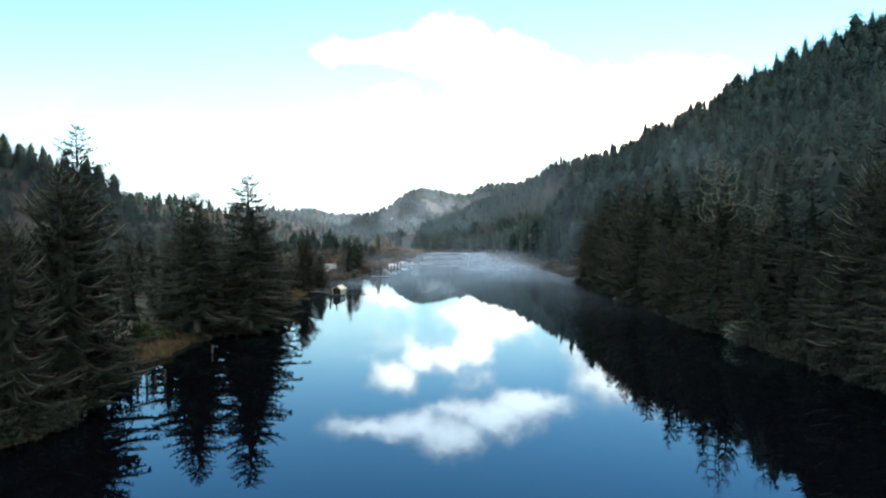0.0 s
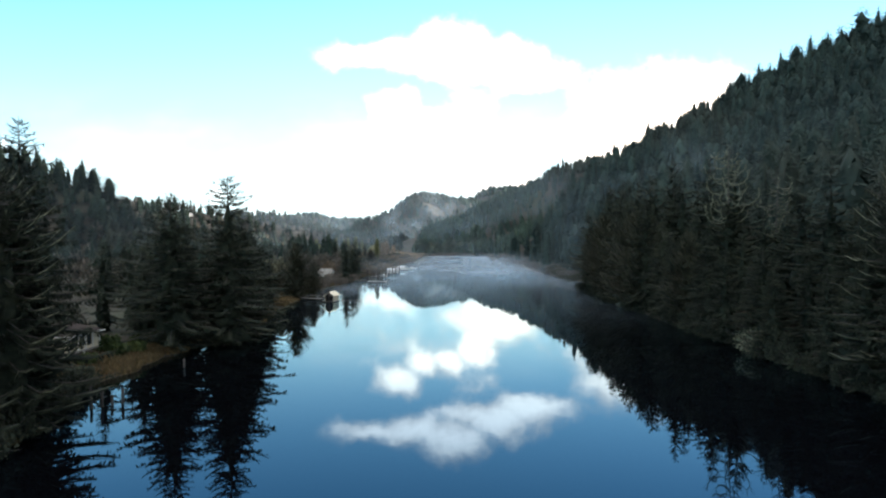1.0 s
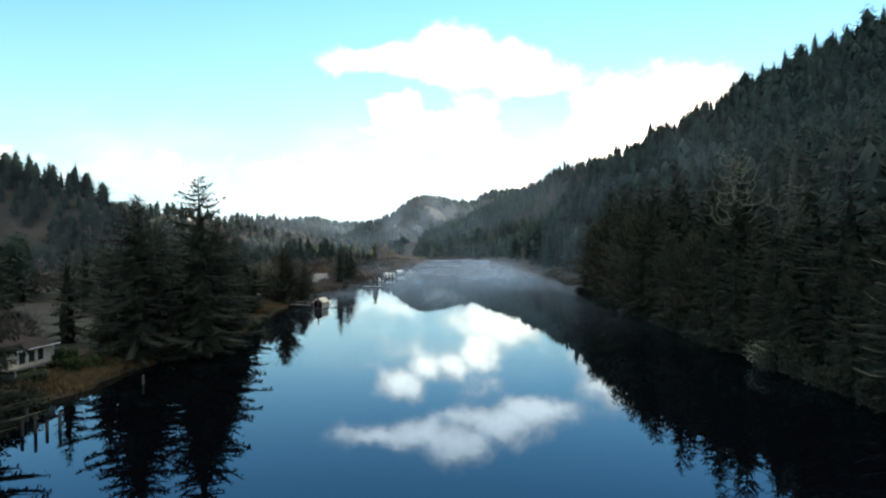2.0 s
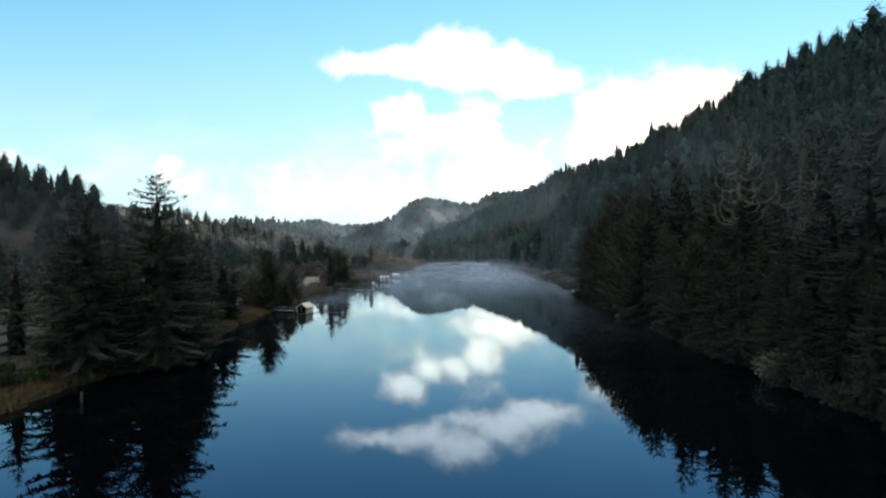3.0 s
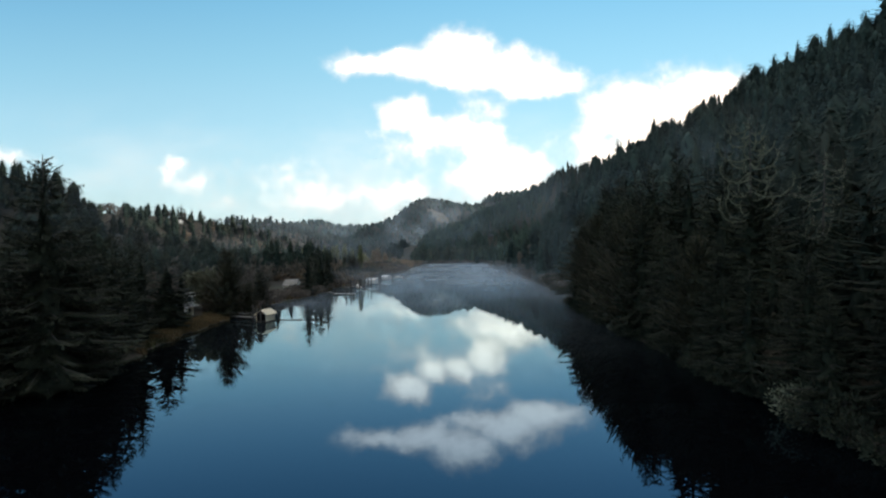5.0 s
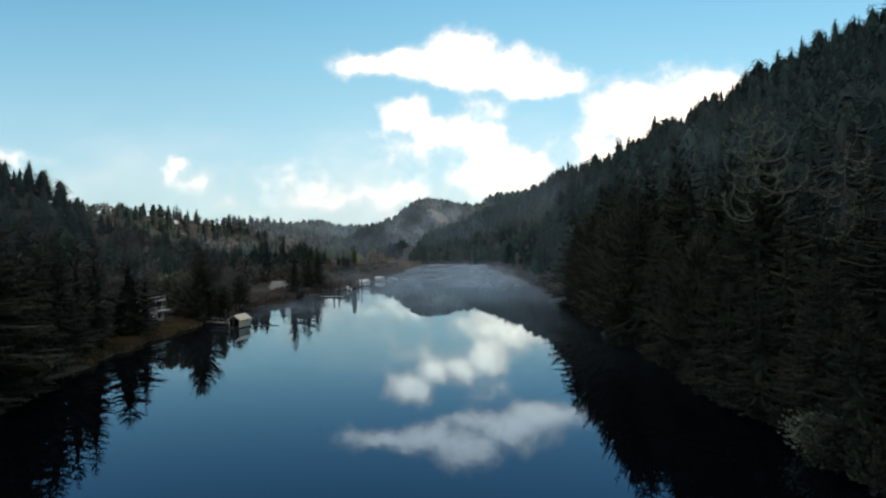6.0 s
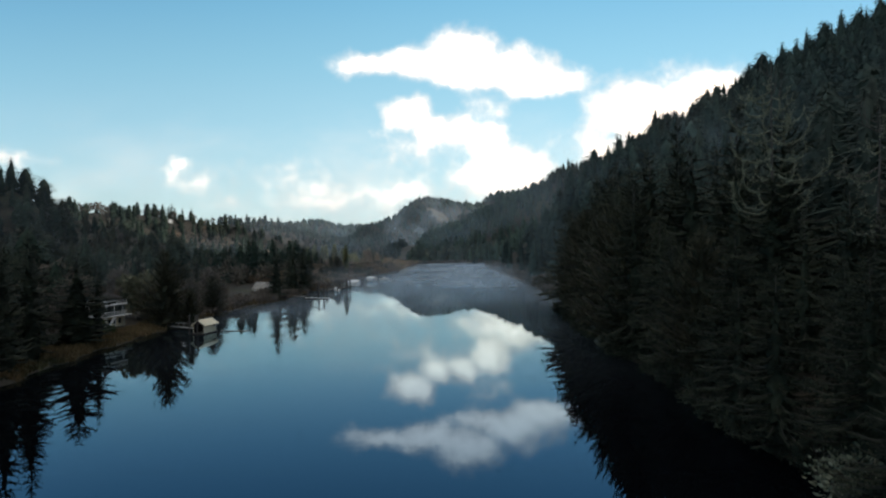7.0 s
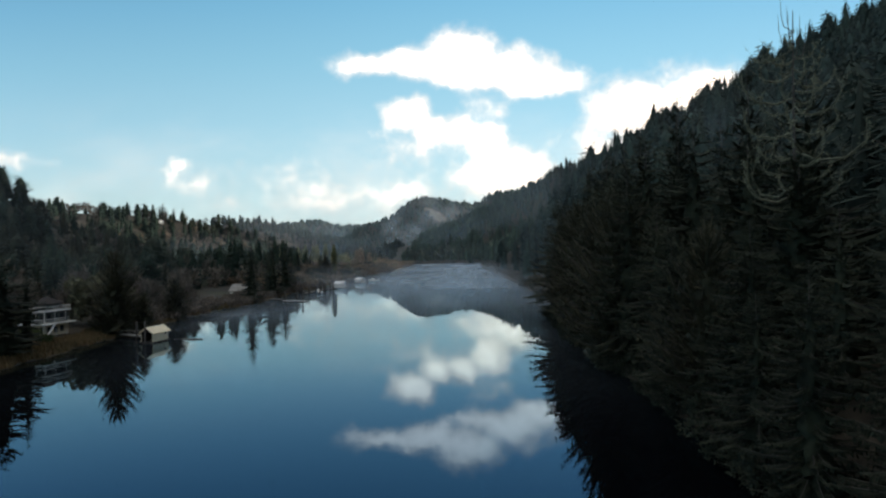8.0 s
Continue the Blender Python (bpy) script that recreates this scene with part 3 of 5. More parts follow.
# the tall mossy spruces with upswept limbs
def mossy_spruce(seed, h, rad, m, label, limbs=34, bark=None):
    """Sparse tree whose limbs sag outward, then sweep up and curl in, furred with moss."""
    g = np.random.default_rng(seed)
    w, l, limb_piles = Pile(), Pile(), []
    f = np.linspace(0, 1, 10)
    spine = np.stack([0.25 * np.sin(f * 5 + seed), 0.2 * np.sin(f * 4), f * h], 1)
    w.add(*tube(spine, 0.007 * h * (1 - f) ** 0.8 + 0.03, 8))

    def fur(line, n, size):
        t = g.uniform(0.1, 1.0, n)
        s = np.linspace(0, 1, len(line))
        root = np.stack([np.interp(t, s, line[:, k]) for k in range(3)], 1)
        d = g.normal(0, 0.7, (n, 3)) + np.array([0, 0, -0.35])
        d /= np.linalg.norm(d, axis=1)[:, None]
        c = np.cross(d, g.normal(0, 1, (n, 3)))
        c /= np.linalg.norm(c, axis=1)[:, None]
        ln = g.uniform(0.5, 1.3, (n, 1)) * size
        k = np.arange(n)[:, None] * 4
        mid = root + d * ln * 0.5
        l.add(np.stack([root, mid + c * ln * 0.16, root + d * ln, mid - c * ln * 0.16], 1), np.concatenate([k + [[0, 1, 2]], k + [[0, 2, 3]]]))

    for i in range(limbs):
        z = 0.50 + 0.42 * (i + g.uniform(-0.4, 0.4)) / limbs
        c = np.array([np.interp(z, f, spine[:, k]) for k in range(3)])
        a = i * 2.4 + g.normal(0, 0.3)
        L = (rad * (1 - z) ** 0.5 + 1.0) * g.uniform(0.6, 1.35)
        s = np.linspace(0, 1, 9)
        ang = np.radians(-32 + g.normal(0, 8) + (165 + g.normal(0, 28)) * s ** 1.3)
        r = np.concatenate([[0], np.cumsum(np.cos(ang[:-1]))]) * L / 8
        u = np.concatenate([[0], np.cumsum(np.sin(ang[:-1]))]) * L / 8
        side = g.normal(0, 0.12) * L * s ** 2
        line = c + np.stack([math.cos(a) * r - math.sin(a) * side, math.sin(a) * r + math.cos(a) * side, u], 1)
        br = Pile()
        limb_piles.append(br)
        br.add(*tube(line[::2], [0.011 * L + 0.02, 0.010 * L + 0.02, 0.009 * L + 0.018, 0.008 * L + 0.014, 0.016], 4))
        fur(line, int(14 + 26 * L), 0.24)
        for q in range(int(2 + L)):
            p = line[g.integers(2, 8)]
            v = g.normal(0, 0.5, 3) + np.array([math.cos(a) * 0.5, math.sin(a) * 0.5, 0.3])
            tw = p + np.linspace(0, 1, 4)[:, None] * v * g.uniform(0.6, 1.3) + np.array([0, 0, 0.5]) * np.linspace(0, 1, 4)[:, None] ** 2
            br.add(*tube(tw, [0.02, 0.016, 0.012, 0.005], 3))
            fur(tw, 8, 0.22)
    for k in range(7):
        a = 6.28 * k / 7 + g.uniform(-0.4, 0.4)
        r = g.uniform(0.6, 1.9)
        z = h * g.uniform(0.86, 0.95)
        d = np.array([math.cos(a), math.sin(a), 0])
        w.add(*tube([(0, 0, z), d * r * 0.8 + (0, 0, z + 0.5), d * r + (0, 0, z + 1.6), d * r * 1.05 + (0, 0, z + 3.0)], [0.05, 0.04, 0.03, 0.012], 4))
    t = tree("mossy_spruce", w, l, BARK, MOSSY, label, "tree", "mossy spruces")
    # dark lower boughs, added to stand for limbs lost in shade
    sw, sl = conifer_parts(seed + 5, h * 0.62, rad * 0.85, taper=0.5, droop=0.4, up=0.2, whorls=22, per=7, dense=1.5, blade=0.7, hang=0.7)
    part("lower_crown", mesh_np("lower_crown", *sl.arrays(), NEEDLE, True), t, "dark needled lower boughs added for limbs lost in shade")
    for br in limb_piles:
        part("branch", mesh_np("branch", *br.arrays(), bark or MOSS_BARK, True), t)
    t.matrix_basis = m
    return t


mossy_spruce(31, 33.5, 8.5, at(58.8, 125.0, 0.6, 1.0, 0.5), "mossy old spruce with curved upswept limbs and a forked bare top")
mossy_spruce(32, 24.0, 5.0, at(60.5, 111.0, 1.6, 1.0, 0.5), "mossy spruce with sparse upswept limbs on the slope", 24, BARK)

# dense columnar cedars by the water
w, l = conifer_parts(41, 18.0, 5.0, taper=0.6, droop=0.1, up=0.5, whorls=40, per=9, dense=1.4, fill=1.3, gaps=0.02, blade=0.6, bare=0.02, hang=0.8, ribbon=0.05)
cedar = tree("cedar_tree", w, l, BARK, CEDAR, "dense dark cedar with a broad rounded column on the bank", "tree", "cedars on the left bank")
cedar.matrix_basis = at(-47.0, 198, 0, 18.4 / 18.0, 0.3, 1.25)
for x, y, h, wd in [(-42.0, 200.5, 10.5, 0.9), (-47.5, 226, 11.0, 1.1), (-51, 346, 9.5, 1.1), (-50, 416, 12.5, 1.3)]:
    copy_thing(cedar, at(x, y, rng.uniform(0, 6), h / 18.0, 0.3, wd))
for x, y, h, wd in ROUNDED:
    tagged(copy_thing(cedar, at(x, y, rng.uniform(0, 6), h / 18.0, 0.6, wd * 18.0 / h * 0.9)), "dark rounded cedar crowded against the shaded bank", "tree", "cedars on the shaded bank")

# ---- woods on the slopes ----


def round_template(seed, n, squash=0.5):
    """A rounded leafless crown of height 1, made of short twig fans."""
    g = np.random.default_rng(seed)
    u = g.normal(0, 1, (n, 3))
    u /= np.linalg.norm(u, axis=1)[:, None]
    c = u * g.uniform(0.5, 1.0, (n, 1)) * np.array([0.34, 0.34, 0.40]) + np.array([0, 0, 0.56])
    d = u * 0.6 + np.array([0, 0, 0.6]) + g.normal(0, 0.4, (n, 3))
    d /= np.linalg.norm(d, axis=1)[:, None]
    s = np.cross(d, g.normal(0, 1, (n, 3)))
    s /= np.linalg.norm(s, axis=1)[:, None]
    ln, k = g.uniform(0.10, 0.24, (n, 1)), np.arange(n)[:, None] * 3
    return np.stack([c - d * ln / 2 + s * ln * 0.28, c + d * ln / 2, c - d * ln / 2 - s * ln * 0.28], 1).reshape(-1, 3), k + [[0, 1, 2]]


def scatter(x0, x1, y0, y1, step, seed, keep):
    """Jittered grid of places for which keep is true."""
    g = np.random.default_rng(seed)
    X, Y = np.meshgrid(np.arange(x0, x1, step), np.arange(y0, y1, step))
    X = X.ravel() + g.uniform(-0.55, 0.55, X.size) * step
    Y = Y.ravel() + g.uniform(-0.55, 0.55, Y.size) * step
    k = keep(X, Y, g)
    return X[k], Y[k], g


def woods(name, X, Y, g, templates, lo, hi, label, wide=1.0, mat=None):
    Z = land(X, Y)
    vs, fs, n = [], [], 0
    pick = g.integers(0, len(templates), X.size)
    for t, (tv, tf) in enumerate(templates):
        k = np.nonzero(pick == t)[0]
        if not len(k):
            continue
        h = g.uniform(lo, hi, len(k)) * np.where(g.random(len(k)) < 0.12, 1.25, 1.0)
        a = g.uniform(0, 6.28, len(k))
        wd = h * wide * g.uniform(0.8, 1.25, len(k))
        c, s = np.cos(a) * wd, np.sin(a) * wd
        vx = tv[None, :, 0] * c[:, None] - tv[None, :, 1] * s[:, None] + X[k][:, None]
        vy = tv[None, :, 0] * s[:, None] + tv[None, :, 1] * c[:, None] + Y[k][:, None]
        vz = tv[None, :, 2] * h[:, None] + Z[k][:, None] - 0.5
        v = np.stack([vx, vy, vz], 2).reshape(-1, 3)
        f = (tf[None] + (np.arange(len(k)) * len(tv))[:, None, None]).reshape(-1, 3) + n
        vs.append(v)
        fs.append(f)
        n += len(v)
    ob = new(name, mesh_np(name, np.concatenate(vs), np.concatenate(fs), mat or WOODS, mat not in (TWIG, WILLOW)))
    return tagged(ob, label, "woods", kind="stuff")


def cone_template(seed, rings, n, rad, taper):
    g = np.random.default_rng(seed)
    return lumpy_cone(g, 1.0, rad, taper, rings, n, 0.02)


def spiky_template(seed, rings, n, rad, taper, spikes, core=0.7, width=0.12):
    """The ragged body with short boughs standing out of it, height 1."""
    g = np.random.default_rng(seed)
    p = Pile()
    p.add(*lumpy_cone(g, 0.94, rad * core, taper, rings, n, 0.02))
    tiers = max(9, spikes // 10)
    tier = g.integers(0, tiers, spikes)
    f = np.clip(0.05 + 0.92 * (tier + 0.5) / tiers + g.normal(0, 0.12 / tiers, spikes), 0.04, 0.97)
    a = g.uniform(0, 6.283, spikes)
    r = (rad * (1 - f) ** taper + 0.012) * g.uniform(0.75, 1.22, tiers)[tier]
    d = np.stack([np.cos(a), np.sin(a), 0 * a], 1)
    s = np.stack([-np.sin(a), np.cos(a), 0 * a], 1)
    b = d * r[:, None] * 0.35 + np.stack([0 * f, 0 * f, f + 0.02], 1)
    tip = d * (r * g.uniform(0.9, 1.45, spikes))[:, None] + np.stack([0 * f, 0 * f, f + r * g.normal(-0.05, 0.22, spikes)], 1)
    w = (width * r + 0.003)[:, None]
    mid = b * 0.4 + tip * 0.6 - np.array([0, 0, 0.006])
    k = np.arange(spikes)[:, None] * 4
    p.add(np.stack([b, mid + s * w, tip, mid - s * w], 1), np.concatenate([k + [[0, 1, 2]], k + [[0, 2, 3]]]))
    return p.arrays()


NEARER = [spiky_template(s, 11, 9, r, p, 260, 0.78, 0.06) for s, r, p in ((1, 0.19, 0.95), (2, 0.24, 0.8), (3, 0.21, 0.85), (8, 0.28, 0.65))]
FINE = [spiky_template(s, 8, 6, r, p, 70, 0.5) for s, r, p in ((1, 0.27, 0.85), (2, 0.33, 0.6), (3, 0.29, 0.7), (8, 0.38, 0.5))]
BROAD = [spiky_template(s, 9, 7, r, p, 110, 0.62, 0.10) for s, r, p in ((1, 0.24, 0.9), (2, 0.34, 0.6), (3, 0.28, 0.75), (8, 0.40, 0.45), (12, 0.36, 0.5))]
PINE = [spiky_template(s, 10, 8, r, p, 190, 0.74, 0.07) for s, r, p in ((21, 0.20, 0.9), (22, 0.27, 0.7), (23, 0.23, 0.8), (24, 0.31, 0.55))]
ROUND = [round_template(s, 70) for s in (11, 12)]
LIGHT = [spiky_template(s, 6, 5, r, p, 28, 0.6) for s, r, p in ((1, 0.24, 0.85), (2, 0.31, 0.65), (3, 0.28, 0.75), (8, 0.36, 0.6))]
MID = [cone_template(s, 7, 6, r, p) for s, r, p in ((4, 0.24, 0.8), (5, 0.30, 0.65), (9, 0.35, 0.5))]
COARSE = [cone_template(s, 4, 5, 0.36, 0.6) for s in (6, 7)]

X, Y, g = scatter(64, 380, 60, 300, 6.0, 21, lambda x, y, g: (x > bank_r(y) + 15) & (x < 0.78 * y + 8) & (g.random(x.size) < 0.92))
woods("hillside_woods", X, Y, g, NEARER, 12, 27, "dense dark conifer woods on the steep shaded hillside", 1.0, SHADE_WOODS)
X, Y, g = scatter(55, 420, 255, 500, 6.6, 22, lambda x, y, g: (x > bank_r(y) + 4) & (x < 0.78 * y + 8) & (g.random(x.size) < np.where(x < bank_r(y) + 30, 0.3, 0.92)))
woods("hillside_woods", X, Y, g, PINE, 13, 30, "dense dark conifer woods up to the hill's spur", 0.9, SHADE_WOODS)
X, Y, g = scatter(48, 480, 520, 1240, 8.6, 23, lambda x, y, g: (x > np.where(y < END_Y, bank_r(y) + 4, 40)) & (x < 0.5 * y + 90) & (y < 1125 - 0.9 * (x - 154)) & (g.random(x.size) < 0.95))
woods("hillside_woods", X, Y, g, LIGHT, 13, 22, "misty conifer woods on the second hill above the river")
X, Y, g = scatter(-40, 60, 830, 1240, 9.5, 24, lambda x, y, g: g.random(x.size) < 0.8)
woods("valley_woods", X, Y, g, MID, 14, 22, "conifer woods closing the end of the river reach")


def clearing(x, y):
    """The felled patch on the far hill."""
    return ((x + 28) / 30) ** 2 + ((y - 1614 + 0.25 * x) / 15) ** 2 < 1 + 0.35 * np.sin(x * 0.21) * np.sin(y * 0.17 + 1)


X, Y, g = scatter(-420, 420, 1450, 1900, 11, 25, lambda x, y, g: (land(x, y) > 6) & ~clearing(x, y) & (y < 1760 + 0.3 * x))
woods("far_hill_woods", X, Y, g, COARSE, 10, 16, "blue-green woods on the far rounded hill")
X, Y, g = scatter(-1500, 700, 2200, 2800, 24, 26, lambda x, y, g: (land(x, y) > 30) & (y < 2680))
woods("far_hill_woods", X, Y, g, COARSE, 18, 30, "pale distant woods on the last ridges", 1.4)
X, Y, g = scatter(-240, -68, 175, 470, 8.5, 29, lambda x, y, g: (x > -0.85 * y - 20) & (x < bank_l(y) - 22) & (land(x, y) < 22) & (g.random(x.size) < 0.55))
woods("bare_woods", X, Y, g, ROUND, 7, 13, "leafless brown alder woods on the flat behind the shore", 1.0, TWIG)
X, Y, g = scatter(-330, -60, 440, 900, 11, 30, lambda x, y, g: (x < bank_l(y) - 30) & (g.random(x.size) < 0.3))
woods("bare_woods", X, Y, g, ROUND, 6, 10, "leafless rusty woods on the valley floor", 1.0, WILLOW)
def thinned(x, y):
    """Open, leafless hollows in the woods, as a share of the trees kept."""
    return 0.5 + 0.5 * np.sin(x * 0.045 + 1.7 * np.sin(y * 0.018)) * np.sin(y * 0.031 + 0.9)


X, Y, g = scatter(-430, -85, 180, 500, 8.2, 27, lambda x, y, g: (x > -0.80 * y - 10) & (g.random(x.size) < np.where(land(x, y) > 14, 0.95, 0.45) * np.where((thinned(x, y) < 0.25) & (land(x, y) < 45), 0.35, 1.0)))
woods("hillside_woods", X, Y, g, PINE, 10, 20, "dark conifer woods on the low hill behind the houses", 1.35, DARK_WOODS)
X, Y, g = scatter(-560, -75, 520, 1300, 12.0, 28, lambda x, y, g: (x > np.interp(y, [520, 650, 824, 1030, 1250], [-600, -480, -405, -345, -265])) & (g.random(x.size) < np.where(land(x, y) > 14, 0.95, 0.4) * np.where(thinned(x, y) < 0.25, 0.4, 1.0)))
woods("ridge_woods", X, Y, g, BROAD, 8, 19, "dark green conifer woods along the low ridge", 1.1, DARK_WOODS)
X, Y, g = scatter(-520, -100, 420, 1200, 13.0, 34, lambda x, y, g: (thinned(x, y) < 0.42) & (land(x, y) > 8) & (g.random(x.size) < 0.75))
woods("bare_woods", X, Y, g, ROUND, 8, 14, "leafless brown woods in the hollows of the ridge", 1.1, TWIG)
X, Y, g = scatter(-165, -64, 325, 480, 8.0, 33, lambda x, y, g: (x < bank_l(y) - 34) & (g.random(x.size) < 0.26))
woods("valley_woods", X, Y, g, FINE, 12, 21, "dark conifers on the flat behind the docks", 1.0, DARK_WOODS)
for x, y, s in [(-352, 812, 0.62), (-345, 806, 0.7), (-338, 800, 0.66), (-331, 806, 0.58), (-322, 812, 0.68)]:
    spruce(int(rng.integers(0, 4)), at(x, y, 0.0, s, 0.3), "tall fir standing out on the ridge", "firs on the ridge", True)

fx, fy = np.meshgrid(np.linspace(-95, 25, 25), np.linspace(1555, 1655, 21))
n = fx.shape[1]
fi = (np.arange(20)[:, None] * n + np.arange(24)[None]).ravel()
fv = np.stack([fx.ravel(), fy.ravel(), land(fx, fy).ravel() + 0.8], 1)
fi = fi[clearing(fv[fi, 0] + 2.5, fv[fi, 1] + 2.5)]
felled = new("felled_slope", mesh_np("felled_slope", fv, np.stack([fi, fi + 1, fi + n + 1, fi + n], 1), FELLED, True))
tagged(felled, "bare tan felled slope on the far hill", "clearing", kind="stuff")

# ---- bare thickets, scrub, poplars, bushes, grass ----


def twiggy_parts(seed, h, rad, stems=5, twigs=900, leafy=0.0, leaf_size=0.3):
    g = np.random.default_rng(seed)
    wood, fuzz = Pile(), Pile()
    for s in range(stems):
        a, tilt = g.uniform(0, 6.28), g.uniform(0.1, 0.45)
        top = np.array([math.cos(a) * tilt * h * 0.8, math.sin(a) * tilt * h * 0.8, h * g.uniform(0.7, 0.95)])
        mid = top * 0.5 + g.normal(0, 0.15, 3) * [1, 1, 0.3]
        wood.add(*tube([(0, 0, 0), mid, top], [0.012 * h, 0.008 * h, 0.01], 5))
        for b in range(7):
            f = g.uniform(0.3, 0.95)
            p0 = top * f
            q = p0 + np.array([g.normal(0, 1), g.normal(0, 1), g.uniform(0.4, 1.3)]) * rad * 0.4
            wood.add(*tube([p0, (p0 + q) / 2 + g.normal(0, 0.1, 3), q], [0.005 * h, 0.004 * h, 0.01], 3))
    n = twigs
    u = g.normal(0, 1, (n, 3))
    u /= np.linalg.norm(u, axis=1)[:, None]
    r = g.uniform(0.35, 1.0, n)[:, None] ** 0.5
    c = u * r * np.array([rad, rad, h * 0.42]) * (1 + 0.25 * np.sin(u[:, :1] * 5 + u[:, 1:2] * 7)) + np.array([0, 0, h * 0.56])
    d = u * 0.7 + np.array([0, 0, 0.7]) + g.normal(0, 0.45, (n, 3))
    d /= np.linalg.norm(d, axis=1)[:, None]
    s = np.cross(d, g.normal(0, 1, (n, 3)))
    s /= np.linalg.norm(s, axis=1)[:, None]
    ln = g.uniform(0.6, 1.5, (n, 1)) * (leaf_size * 1.6 if leafy else 1.0)
    wd = ln * (0.32 if leafy else 0.05)
    k = np.arange(n)[:, None] * 4
    fuzz.add(np.stack([c - d * ln / 2, c + s * wd, c + d * ln / 2, c - s * wd], 1), np.concatenate([k + [[0, 1, 2]], k + [[0, 2, 3]]]))
    return wood, fuzz


w, l = twiggy_parts(51, 10, 3.6, 6, 2600)
alder = tree("bare_alder", w, l, GREY_BARK, TWIG, "leafless brown alder thicket with fine grey twigs", "tree", "bare alders on the left bank")
alder.matrix_basis = at(-62, 80, 0, 1.0)
for x, y, s in [(-58, 72, 1.1), (-66, 90, 1.0), (-72, 82, 1.2), (-60, 101, 0.8), (-68, 105, 0.9), (-76, 98, 1.1), (-57, 158, 0.75), (-63, 166, 0.9), (-56, 172, 0.7), (-70, 176, 1.0),
                (-62, 206, 0.9), (-70, 200, 1.1), (-55, 212, 0.7), (-58, 222, 0.8), (-66, 226, 1.0), (-53, 232, 0.6), (-60, 240, 0.9), (-72, 246, 1.1), (-56, 252, 0.7),
                (-64, 262, 0.9), (-78, 232, 1.2), (-84, 214, 1.1), (-90, 190, 1.2), (-80, 178, 1.1), (-74, 286, 1.0), (-48, 330, 0.6), (-58, 340, 0.9)]:
    copy_thing(alder, at(x, y, rng.uniform(0, 6), s, 0.2, rng.uniform(0.85, 1.2)))

w, l = twiggy_parts(52, 9, 4.6, 4, 2600, 1.0, 0.5)
OLIVE = material("olive_twigs", [(0.085, 0.082, 0.050), (0.160, 0.150, 0.095)], 0.9, 0.3, 2.0, island=0.3)
round_tree = tree("round_tree", w, l, GREY_BARK, OLIVE, "broad rounded olive-grey tree behind the house", "tree", "round trees")
round_tree.matrix_basis = at(-57.0, 207, 0, 1.3, 0.2, 1.15)
w, l = twiggy_parts(53, 2.4, 1.6, 5, 700, 1.0, 0.28)
bush = tree("bush", w, l, BARK, BUSH, "rounded green bush on the grassy bank", "bush", "bushes on the left bank")
bush.matrix_basis = at(-48.2, 95.5, 0, 1.0)
for x, y, s in [(-46.5, 98.5, 0.9), (-50.5, 97, 1.2), (-49, 103, 0.8), (-53, 178, 0.9), (-50.5, 181, 0.8), (-56, 184, 1.0), (-52, 162, 0.8), (-50, 168, 0.7), (-51, 207, 0.8), (-52, 215, 0.9),
                (-48, 88, 0.8), (-54, 92, 1.1), (-50.5, 145, 0.8), (-47.5, 152, 0.7)]:
    copy_thing(bush, at(x, y, rng.uniform(0, 6), s, 0.1, rng.uniform(0.9, 1.3)))
w, l = twiggy_parts(54, 4.0, 2.6, 6, 760, 1.0, 0.24)
shrub = tree("overhanging_shrub", w, l, BARK, NEEDLE, "dark olive shrub leaning over the water", "shrub", "shrubs at the waterline")
shrub.matrix_basis = at(51.2, 92.5, 0, 1.0, 0.6)
w, l = twiggy_parts(57, 4.6, 2.4, 7, 900, 1.0, 0.2)
pale = tree("overhanging_shrub", w, l, GREY_BARK, MOSSY, "pale grey mossy shrub leaning over the water", "shrub", "shrubs at the waterline")
pale.matrix_basis = at(50.2, 98.5, 0, 1.0, 0.6, 1.2)
for y in np.arange(56, 226, 3.4):
    yy = y + rng.uniform(-1.2, 1.2)
    if abs(yy - 98.5) > 2.5:
        copy_thing(shrub, at(float(bank_r(yy)) + rng.uniform(-0.6, 0.8), yy, rng.uniform(0, 6), rng.uniform(0.5, 1.0), 0.7, rng.uniform(0.9, 1.4)))
for y in np.arange(44, 82, 2.6):
    copy_thing(shrub, at(float(bank_l(y)) - rng.uniform(-0.5, 1.5), y, rng.uniform(0, 6), rng.uniform(0.5, 0.9), 0.5, rng.uniform(1.0, 1.4)))
for x, y, s in [(57, 268, 1.0), (58, 286, 1.0), (58.5, 300, 1.2), (60, 318, 1.4), (58, 334, 1.1)]:
    copy_thing(shrub, at(x, y, rng.uniform(0, 6), s, 0.5, rng.uniform(0.9, 1.3)))

for x, y, s in [(-50, 352, 1.2), (-46, 372, 1.5), (-44, 392, 1.3), (-52, 398, 2.0), (-44, 440, 1.6), (-50, 452, 2.1), (-41, 470, 1.5), (-46, 490, 2.2), (-38, 520, 1.7), (-44, 536, 2.2), (-36, 560, 1.8)]:
    tagged(copy_thing(shrub, at(x, y, rng.uniform(0, 6), s, 0.4, rng.uniform(1.0, 1.4))), "dark olive shrub on the low shore behind the docks", "shrub", "dark shrubs behind the docks")


